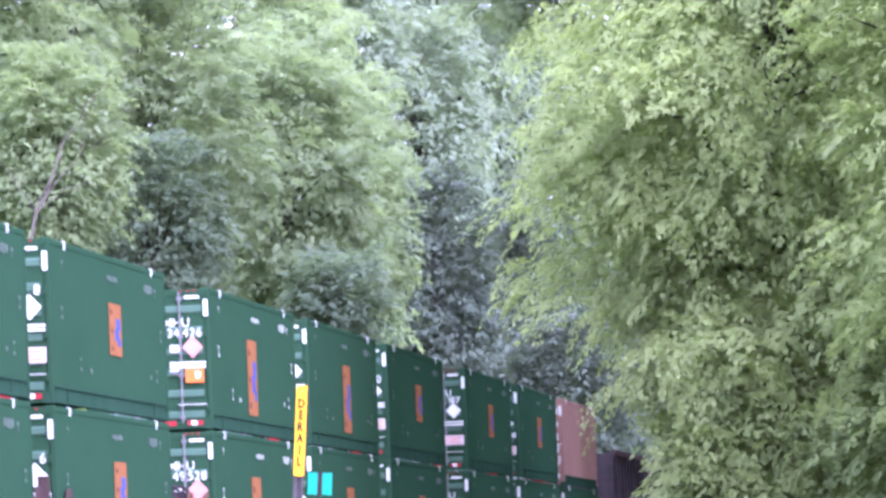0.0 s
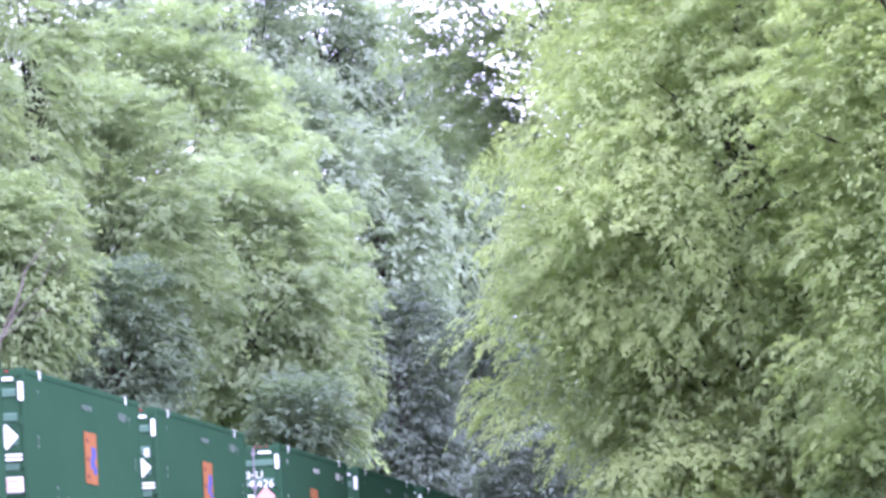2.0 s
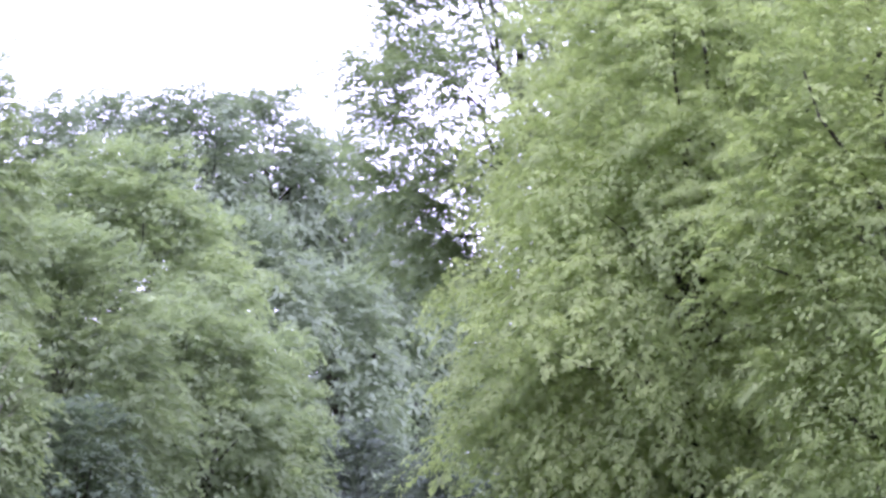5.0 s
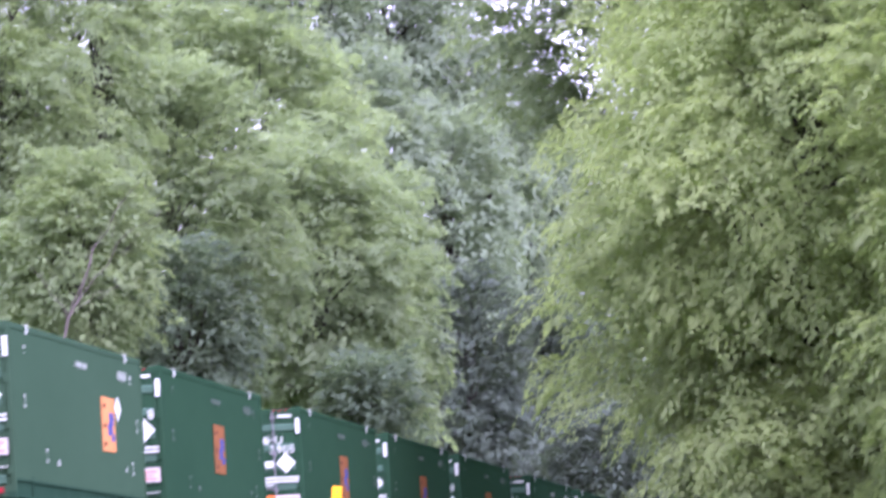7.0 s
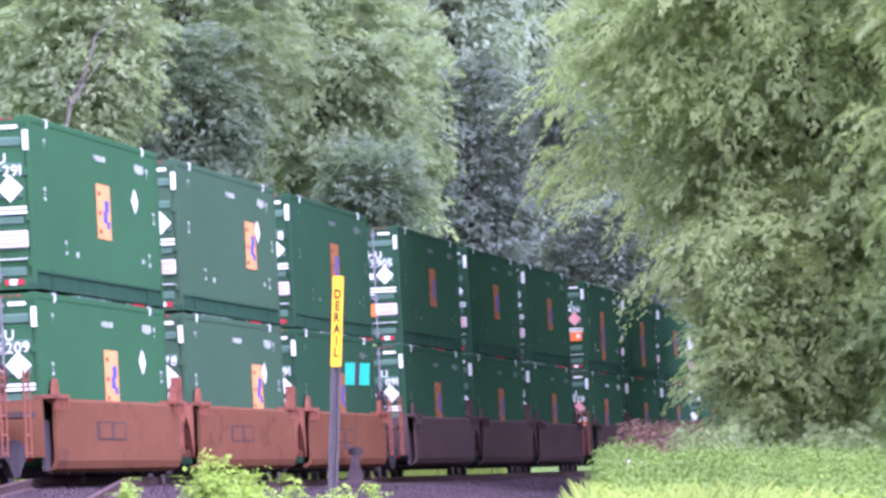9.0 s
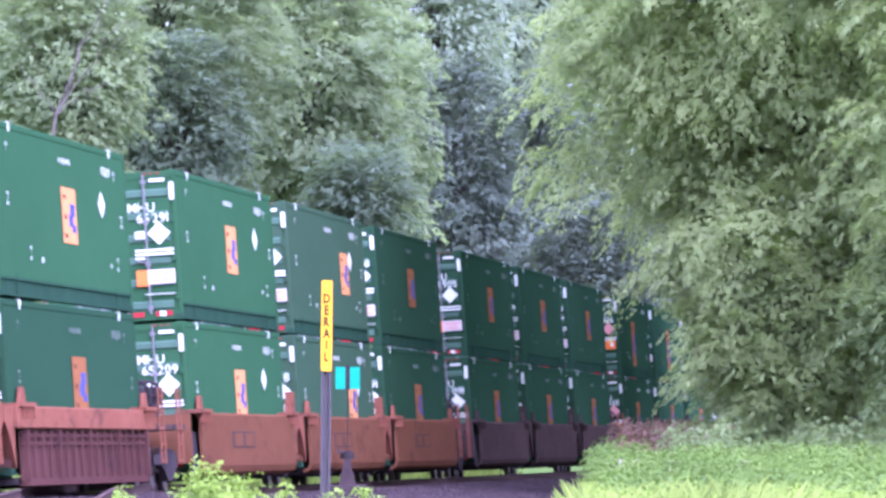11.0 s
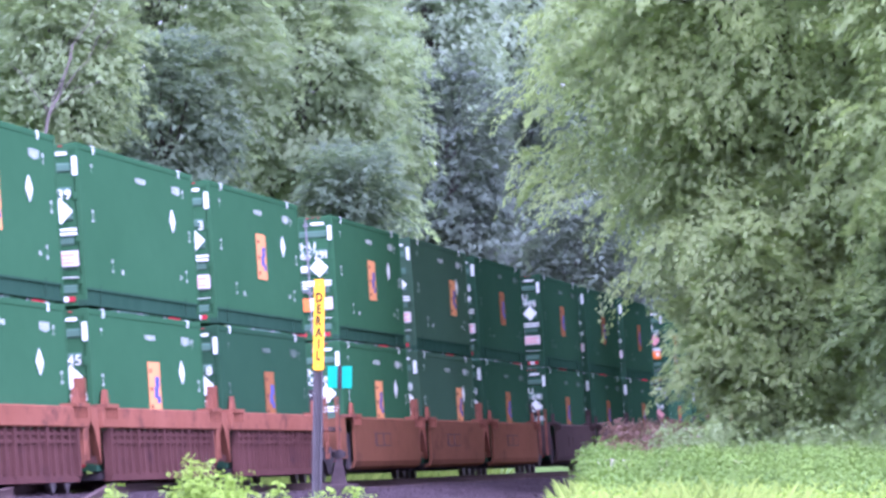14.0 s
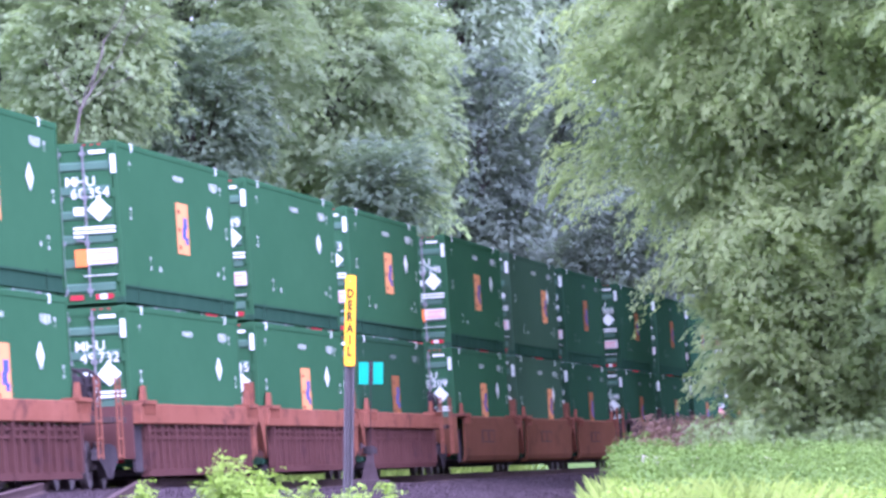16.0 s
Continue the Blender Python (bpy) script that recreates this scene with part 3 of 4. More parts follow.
        if (first and s == 1) or (last and s == -1):
            # black plates added for the dark of the shaded recess beside the ladder
            for sx in (-1, 1):
                part("end_plate", boxes((*sorted((sx * 1.31, sx * 1.37)), *sorted((yy, yy + s * 0.95)), FLOOR, SILL - 0.37)), BLACK, car, "dark plate standing in for the shaded end recess")
            continue
        for sx in (-1, 1):
            bm = bmesh.new()
            prism(bm, [(yy - 0.05 * out, FLOOR + 0.2), (yy + 0.55 * out, FLOOR + 0.75), (yy + 0.95 * out, SILL - 0.25), (yy + 0.95 * out, SILL), (yy - 0.05 * out, SILL)], *sorted((sx * 1.30, sx * 1.43)), axis='x')
            part("end_gusset", bm, sill, car)
            part("end_post", boxes((*sorted((sx * 1.18, sx * 1.36)), *sorted((yy + out * 0.9, yy + out * 1.06)), 0.55, SILL + 0.52)), sill, car, "rust-red upright at the end platform")


def ladder_end(car, y, out):
    """Platform, hand brake wheel, ladders and coupler at a car's outer end."""
    bm = bmesh.new()
    box(bm, -1.3, 1.3, *sorted((y, y + out * 2.0)), 1.14, 1.24)
    part("platform", bm, OXIDE_DARK, car)
    for sx in (-1, 1):
        bm = bmesh.new()
        for yy in (y + out * 1.2, y + out * 1.75):
            rod(bm, (sx * 1.38, yy, 0.5), (sx * 1.38, yy, SILL + 0.45), 0.022, n=6)
        for z in (0.55, 0.85, 1.15, 1.45, 1.75):
            rod(bm, (sx * 1.38, y + out * 1.2, z), (sx * 1.38, y + out * 1.75, z), 0.018, n=6)
        part("ladder", bm, OXIDE_SILL, car, "rusty ladder rails")
    bm = bmesh.new()
    hub = Vector((0.85, y + out * 1.95, SILL + 0.32))
    rim = [hub + Vector((0.29 * math.cos(k * math.pi / 9), 0, 0.29 * math.sin(k * math.pi / 9))) for k in range(18)]
    for k in range(18):
        rod(bm, rim[k], rim[(k + 1) % 18], 0.032, n=6)
    for k in range(0, 18, 3):
        rod(bm, hub, rim[k], 0.024, n=6)
    rod(bm, hub - Vector((0, 0.08, 0)), hub + Vector((0, 0.08, 0)), 0.07, n=10)
    box(bm, 0.67, 1.03, *sorted((y + out * 1.72, y + out * 1.88)), SILL - 0.1, SILL + 0.5, bevel=0.03)
    rod(bm, (0.85, y + out * 1.8, 1.2), (0.85, y + out * 1.8, SILL + 0.3), 0.05, n=6)
    part("brake_wheel", bm, BLACK, car, "hand brake wheel on its post")
    bm = bmesh.new()
    box(bm, -0.16, 0.16, *sorted((y + out * 1.0, y + out * 2.45)), 0.72, 0.98)
    box(bm, -0.24, 0.24, *sorted((y + out * 2.3, y + out * 2.75)), 0.68, 1.04, bevel=0.04)
    part("coupler", bm, BLACK, car, "knuckle coupler")
    bm = bmesh.new()
    rod(bm, (0.5, y + out * 1.2, 0.8), (0.55, y + out * 2.5, 0.5), 0.035, n=6)
    part("brake_hose", bm, BLACK, car)


def well_car(ribbed, skin, sill, label):
    car = tagged(new("well_car"), label, "railway car", group="well cars of the train")
    for k, y in enumerate(GAP):
        well_unit(car, y, ribbed, skin, sill, k == 0, k == 2)
    mid = (GAP[1] - LEN) / 2
    sets = []
    for y in (-mid - 0.2, LEN + mid, GAP[1] + LEN + mid, GAP[2] + LEN + mid + 0.2):
        sets += bogie(car, y)
    ladder_end(car, -0.9, -1)
    ladder_end(car, GAP[2] + LEN + 0.9, 1)
    return car


RIBBED = well_car(True, OXIDE_RIB, OXIDE_SILL, "rust-red three-unit well car with ribbed sides")
SMOOTH = well_car(False, OXIDE, OXIDE_SILL, "orange-brown three-unit well car with smooth sides")
# this car's darker steel stands in for shade further along the line
DARKENED = well_car(False, OXIDE_DARK, OXIDE_DARK, "brown three-unit well car with smooth sides, darkened for shade")
for k, proto in ((-2, None), (-1, RIBBED), (0, SMOOTH), (1, DARKENED), (2, None), (3, None)):
    ob = proto or copy_thing(RIBBED if k < 0 else DARKENED, Matrix())
    ROLLING.append((ob, k * CAR, 0.0))


# ---- dark vehicle-like gondola ahead of the last stack ----
def hopper():
    car = tagged(new("hopper_car"), "dark grimy hopper car with sloping ends", "railway car")
    y0, y1 = 0.0, 15.0
    for sx in (-1, 1):
        bm = bmesh.new()
        prism(bm, [(y0, 4.7), (y0, 2.4), (y0 + 2.6, 1.0), (y1 - 2.6, 1.0), (y1, 2.4), (y1, 4.7)], *sorted((sx * 1.46, sx * 1.5)), axis='x')
        part("side", bm, BLACK, car)
        for k in range(9):
            y = y0 + 0.4 + k * 1.77
            part("rib", boxes((*sorted((sx * 1.5, sx * 1.58)), y - 0.07, y + 0.07, 2.3, 4.7)), BLACK, car)
        part("top_chord", boxes((*sorted((sx * 1.4, sx * 1.6)), y0, y1, 4.6, 4.78)), OXIDE_DARK, car)
    bm = bmesh.new()
    for y, s in ((y0, 1), (y1, -1)):
        box(bm, -1.5, 1.5, *sorted((y, y + s * 0.06)), 2.4, 4.68)
        prism(bm, [(y + s * 0.1, 2.4), (y + s * 2.7, 1.0), (y + s * 2.8, 1.0), (y + s * 0.2, 2.45)], -1.5, 1.5, axis='x')
        box(bm, -0.3, 0.3, *sorted((y - s * 1.0, y + s * 3.0)), 0.75, 1.1)
    box(bm, -1.46, 1.46, y0 + 2.6, y1 - 2.6, 0.95, 1.05)
    box(bm, -1.46, 1.46, y0 + 0.1, y1 - 0.1, 4.1, 4.5)
    part("ends_and_load", bm, BLACK, car)
    for y in (1.9, 13.1):
        bogie(car, y)
    return car


ROLLING.append((hopper(), 4 * CAR - 1.0, 0.0))
ROLLING.append((copy_thing(ROLLING[-1][0], Matrix()), 4 * CAR + 16.4, 0.0))


# ---- trees ----
def leaf_mesh(name, spots, outs, size, spray, per, mat, rng):
    """Leaves in drooping sprays: spots are the sprays' roots, outs the ways they point."""
    n = len(spots)
    m = n * per
    root = np.repeat(spots, per, 0)
    out = np.repeat(outs, per, 0)
    flat = out.copy()
    flat[:, 2] *= 0.25
    flat /= np.linalg.norm(flat, axis=1)[:, None] + 1e-9
    across = np.stack([-flat[:, 1], flat[:, 0], np.zeros(m)], 1)
    across /= np.linalg.norm(across, axis=1)[:, None] + 1e-9
    scale = np.repeat(rng.uniform(0.6, 1.35, n), per) * spray
    u = rng.uniform(-0.25, 1.0, m)
    v = rng.normal(0, 0.3, m) * (1.1 - 0.5 * np.abs(u))
    w = rng.normal(0, 0.1, m)
    p = root + (flat * u[:, None] + across * v[:, None]) * scale[:, None]
    p[:, 2] += scale * (w - 0.42 * np.maximum(u, 0) ** 2 - 0.25 * v ** 2)
    up = np.stack([np.zeros(m), np.zeros(m), np.ones(m)], 1) * 0.55 + flat * 0.62 + rng.normal(0, 0.27, (m, 3))
    up /= np.linalg.norm(up, axis=1)[:, None]
    ax = flat * 0.8 + rng.normal(0, 0.6, (m, 3))
    ax[:, 2] -= 0.35
    ax -= up * (ax * up).sum(1)[:, None]
    ax /= np.linalg.norm(ax, axis=1)[:, None] + 1e-9
    bx = np.cross(up, ax)
    s = size * rng.uniform(0.6, 1.3, m)[:, None]
    verts = np.stack([p - ax * s * 0.35 - bx * s * 0.33, p - ax * s * 0.35 + bx * s * 0.33, p + ax * s * 0.75], 1).reshape(-1, 3)
    me = bpy.data.meshes.new(name)
    me.vertices.add(m * 3)
    me.vertices.foreach_set("co", verts.astype(np.float32).ravel())
    me.loops.add(m * 3)
    me.loops.foreach_set("vertex_index", np.arange(m * 3, dtype=np.int32))
    me.polygons.add(m)
    me.polygons.foreach_set("loop_start", np.arange(0, m * 3, 3, dtype=np.int32))
    me.update(calc_edges=True)
    me.materials.append(mat)
    return me


def limb(bm, a, b, r0, r1, rng, steps=5, wander=0.06):
    """A crooked tapering limb from a to b."""
    a, b = Vector(a), Vector(b)
    length = (b - a).length
    rings, p = [], a
    for i in range(steps + 1):
        f = i / steps
        q = a.lerp(b, f) + Vector(rng.normal(0, wander * length * math.sin(math.pi * f) + 1e-6, 3)) + Vector((0, 0, 0.08 * length * math.sin(math.pi * f)))
        d = (b - a).normalized() if i == 0 else (q - p).normalized()
        side = d.orthogonal().normalized()
        other = d.cross(side)
        r = r0 + (r1 - r0) * f
        rings.append([bm.verts.new(q + (side * math.cos(k * math.pi / 3) + other * math.sin(k * math.pi / 3)) * r) for k in range(6)])
        p = q
    for r, t in zip(rings, rings[1:]):
        # match ring starts so that the tube does not twist
        k0 = min(range(6), key=lambda k: (t[k].co - r[0].co).length)
        for k in range(6):
            bm.faces.new((r[k], r[(k + 1) % 6], t[(k0 + k + 1) % 6], t[(k0 + k) % 6]))
    bm.faces.new(rings[-1])
    return rings


def frond_mesh(name, roots, outs, size, length, per, mat, rng, flop):
    """Leafy fronds that arch out from their roots and hang at the tip; each leaf one small blade lying along its frond."""
    n = len(roots)
    m = n * per
    root = np.repeat(roots, per, 0)
    flat = np.repeat(outs, per, 0)
    flat[:, 2] = 0
    flat /= np.linalg.norm(flat, axis=1)[:, None] + 1e-9
    rise = np.repeat(np.clip(outs[:, 2] / (np.linalg.norm(outs, axis=1) + 1e-9), -0.3, 0.8), per)
    across = np.stack([-flat[:, 1], flat[:, 0], np.zeros(m)], 1)
    long = np.repeat(rng.uniform(0.65, 1.35, n), per) * length
    tilt = np.repeat(rng.normal(0, 0.3, n), per)
    u = rng.uniform(0.0, 1.0, m)
    half = 0.42 * np.sin(np.pi * np.clip(0.12 + 0.88 * u, 0, 1)) ** 0.6
    v = rng.uniform(-1, 1, m) * half
    p = root + (flat * (u * (1 - 0.25 * u))[:, None] + across * v[:, None]) * long[:, None]
    p[:, 2] += long * (rise * u - flop * u ** 2 + tilt * v - 0.5 * v ** 2 + rng.normal(0, 0.035, m))
    slope = rise - 2 * flop * u
    up = np.stack([np.zeros(m), np.zeros(m), np.ones(m)], 1) - flat * slope[:, None] - across * (tilt - v)[:, None]
    up /= np.linalg.norm(up, axis=1)[:, None]
    up += rng.normal(0, 0.22, (m, 3))
    up /= np.linalg.norm(up, axis=1)[:, None]
    ax = flat * 0.7 + across * (np.sign(v) * 0.6)[:, None] + rng.normal(0, 0.35, (m, 3))
    ax[:, 2] += np.minimum(slope, 0) * 0.7 - 0.3
    ax -= up * (ax * up).sum(1)[:, None]
    ax /= np.linalg.norm(ax, axis=1)[:, None] + 1e-9
    bx = np.cross(up, ax)
    s = size * rng.uniform(0.65, 1.3, m)[:, None]
    verts = np.stack([p - ax * s * 0.35 - bx * s * 0.28, p - ax * s * 0.35 + bx * s * 0.28, p + ax * s * 0.75], 1).reshape(-1, 3)
    me = bpy.data.meshes.new(name)
    me.vertices.add(m * 3)
    me.vertices.foreach_set("co", verts.astype(np.float32).ravel())
    me.loops.add(m * 3)
    me.loops.foreach_set("vertex_index", np.arange(m * 3, dtype=np.int32))
    me.polygons.add(m)
    me.polygons.foreach_set("loop_start", np.arange(0, m * 3, 3, dtype=np.int32))
    me.update(calc_edges=True)
    me.materials.append(mat)
    return me


def tree(x, y, low, top, half, mat, cover, label, seed, group="", foot=0.0, coarse=1.0, flop=0.5, airy=0.0):
    """A crown of leafy boughs round a forked trunk. cover: layers of leaves over the crown; airy: share of boughs left out."""
    rng = np.random.default_rng(seed)
    lat, s = along(x + foot, y)
    base = (LINE @ Vector((lat, s, ground_z(lat, s) - 0.2))).z
    low = max(low, base + 1.0)
    mid, hh = (low + top) / 2, (top - low) / 2
    thing = tagged(new("tree"), label, "tree", group)
    thing.location = (x, y, base)
    deep = half * 0.85
    skin = 4 * math.pi * (((half * deep) ** 1.6 + 2 * (half * hh) ** 1.6) / 3) ** 0.625
    size = max(0.1, 0.0006 * y) * coarse
    bough = min(2.3, 0.2 * min(half, hh) + 0.45)
    count = int(max(14, skin * 1.5 / (math.pi * bough ** 2)))
    # boughs: evenly strewn near the skin of a full ovoid, some standing out
    i = np.arange(count) + 0.5
    dz = 1 - 2 * i / count + rng.normal(0, 0.03, count)
    dz = np.clip(dz, -1, 1)
    turn = i * 2.39996 + rng.normal(0, 0.35, count)
    ring = np.where(dz > 0, (1 - np.abs(dz) ** 1.55) ** 0.645, (1 - np.abs(dz) ** 1.9) ** 0.53)
    length = min(0.6 + 0.004 * y, max(0.6, size * 6.5))
    wide = max(0.5, 1 - (0.55 * bough + 0.4 * length) / half)
    high = max(0.5, 1 - 0.55 * bough / hh)
    f = rng.uniform(0.72, 1.04, count)
    f[::5] *= rng.uniform(0.5, 0.85, len(f[::5]))
    cs = np.stack([np.cos(turn) * ring * half * wide * f, np.sin(turn) * ring * deep * wide * f, dz * hh * high * f ** 0.5 + mid - base], 1)
    rs = bough * rng.uniform(0.65, 1.3, count)
    if airy:
        keep = rng.uniform(0, 1, count) > airy
        cs, rs, count = cs[keep], rs[keep], int(keep.sum())
    per = 40
    n = max(20, int(cover * (1 - airy) * skin / (0.36 * size ** 2)) // per)
    pick = rng.choice(count, n, p=rs ** 2 / (rs ** 2).sum())
    d = rng.normal(0, 1, (n, 3))
    d[:, 2] = np.where(d[:, 2] < -0.35, -d[:, 2], d[:, 2])
    d /= np.linalg.norm(d, axis=1)[:, None]
    roots = cs[pick] + d * (rs[pick] * rng.uniform(0.5, 0.95, n))[:, None] * np.array([1.0, 1.0, 0.75])
    away = (roots - np.array([0, 0, mid - base])) / np.array([half, deep, hh * 1.6])
    away /= np.linalg.norm(away, axis=1)[:, None] + 1e-9
    outs = away * 0.8 + d * 0.7 + rng.normal(0, 0.2, (n, 3))
    ob = new("crown", frond_mesh("crown", roots, outs, size, length, per, mat, rng, flop))
    ob.parent = thing
    # inner foliage that closes the crown
    fill = max(10, int((1 - airy) ** 3 * 2.2 * 0.5 * skin / (0.36 * (2.0 * size) ** 2)) // 12)
    q = rng.normal(0, 1, (fill, 3))
    q /= np.linalg.norm(q, axis=1)[:, None]
    q *= rng.uniform(0.3, 0.66, fill)[:, None]
    inside = q * np.array([half, deep, hh]) + np.array([0, 0, mid - base])
    if airy:
        inside = cs[rng.choice(count, fill)] + q * 0.5
    inner = new("inner_leaves", frond_mesh("inner_leaves", inside, q + rng.normal(0, 0.2, (fill, 3)), size * 1.7 / coarse ** 0.5, length * 1.6, 12, mat, rng, flop))
    inner.parent = thing
    bm = bmesh.new()
    r = 0.013 * (top - base) * rng.uniform(0.8, 1.15)
    fork = (foot * 0.5 + rng.normal(0, 0.3), rng.normal(0, 0.3), 0.55 * (top - base))
    limb(bm, (foot, 0, -0.3), fork, r, r * 0.55, rng, 7, 0.012)
    limb(bm, fork, (rng.normal(0, 0.4), 0, 0.88 * (top - base)), r * 0.55, r * 0.12, rng, 6, 0.03)
    for c in cs[rng.permutation(count)[:26]]:
        h = min(fork[2], max(0.18 * (top - base), c[2] - 0.5 * np.hypot(c[0], c[1])))
        limb(bm, (fork[0] * h / fork[2], fork[1] * h / fork[2], h), tuple(c * np.array([0.9, 0.9, 1.0])), r * 0.32, r * 0.07, rng, 5, 0.05)
    part("trunk", bm, BARK, thing)
    return thing


# x, y, lower and upper height of the crown, half width, leaves, layers, label
BANK_TREES = [
    (-9.4, 205.0, 11.5, 22.0, 2.1, LEAF_LEFT, 1.5, "slender tall tree above the bank"),
    (-12.2, 195.0, 7.5, 21.2, 4.8, LEAF_LEFT, 1.4, "tall roadside tree with mid-green leaves"),
    (-14.6, 240.0, 6.0, 22.0, 5.0, LEAF_LEFT, 1.9, "leafy tree deeper in the wood", 0.0, 1.6),
    (-8.8, 188.0, 7.2, 13.5, 2.4, LEAF_LEFT, 1.9, "leafy tree on the bank, drooping branches"),
    (-7.5, 222.0, 6.9, 18.7, 4.1, LEAF_COOL, 2.1, "broad tree on the bank with cool green leaves"),
    (-6.9, 211.0, 6.5, 12.4, 2.4, LEAF_BLUE, 1.9, "low tree on the bank with dark bluish leaves"),
    (-4.1, 250.0, 7.5, 18.6, 4.3, LEAF_COOL, 2.1, "rounded tree with mid-green leaves"),
    (-1.9, 240.0, 6.6, 10.6, 1.9, LEAF_BLUE, 1.7, "low dark tree at the edge of the wood"),
    (-7.6, 290.0, 13.4, 26.5, 6.2, LEAF_LEFT, 2.1, "tall pale-topped tree higher on the bank"),
    (-1.5, 262.0, 7.6, 17.3, 2.2, LEAF_COOL, 1.9, "smaller tree at the edge of the wood"),
    (-4.0, 300.0, 6.0, 17.5, 4.2, LEAF_COOL, 1.8, "leafy tree deeper in the wood", 0.0, 1.4),
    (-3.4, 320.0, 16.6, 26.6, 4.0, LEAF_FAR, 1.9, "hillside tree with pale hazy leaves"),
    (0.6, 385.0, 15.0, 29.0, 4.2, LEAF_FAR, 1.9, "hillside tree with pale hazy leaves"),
]
HILL_TREES = [
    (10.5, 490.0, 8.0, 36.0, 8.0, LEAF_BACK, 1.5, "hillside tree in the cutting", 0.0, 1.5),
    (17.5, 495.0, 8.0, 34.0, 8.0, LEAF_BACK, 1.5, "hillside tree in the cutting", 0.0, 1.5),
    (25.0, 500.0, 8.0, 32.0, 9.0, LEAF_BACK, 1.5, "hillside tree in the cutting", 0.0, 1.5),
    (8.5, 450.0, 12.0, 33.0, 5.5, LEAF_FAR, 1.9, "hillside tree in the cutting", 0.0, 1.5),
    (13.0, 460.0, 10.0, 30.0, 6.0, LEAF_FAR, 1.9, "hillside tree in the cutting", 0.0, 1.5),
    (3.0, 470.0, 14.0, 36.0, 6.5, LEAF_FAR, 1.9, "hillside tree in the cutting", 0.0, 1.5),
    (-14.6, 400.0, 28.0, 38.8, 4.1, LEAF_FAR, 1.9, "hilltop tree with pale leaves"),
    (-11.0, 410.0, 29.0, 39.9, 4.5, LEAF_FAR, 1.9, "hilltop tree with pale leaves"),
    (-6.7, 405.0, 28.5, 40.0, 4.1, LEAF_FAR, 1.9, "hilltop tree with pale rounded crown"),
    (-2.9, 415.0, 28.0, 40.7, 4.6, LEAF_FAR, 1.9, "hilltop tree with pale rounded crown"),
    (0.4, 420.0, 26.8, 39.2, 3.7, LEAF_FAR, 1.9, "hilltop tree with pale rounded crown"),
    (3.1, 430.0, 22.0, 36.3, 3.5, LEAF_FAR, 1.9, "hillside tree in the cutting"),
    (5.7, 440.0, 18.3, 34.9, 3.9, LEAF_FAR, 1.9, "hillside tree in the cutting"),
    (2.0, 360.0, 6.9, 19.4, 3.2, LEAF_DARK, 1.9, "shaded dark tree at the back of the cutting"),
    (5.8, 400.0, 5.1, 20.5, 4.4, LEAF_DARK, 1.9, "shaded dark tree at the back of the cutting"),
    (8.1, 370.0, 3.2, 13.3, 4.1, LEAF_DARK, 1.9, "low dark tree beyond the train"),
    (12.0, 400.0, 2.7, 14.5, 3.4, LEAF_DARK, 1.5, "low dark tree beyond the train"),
]
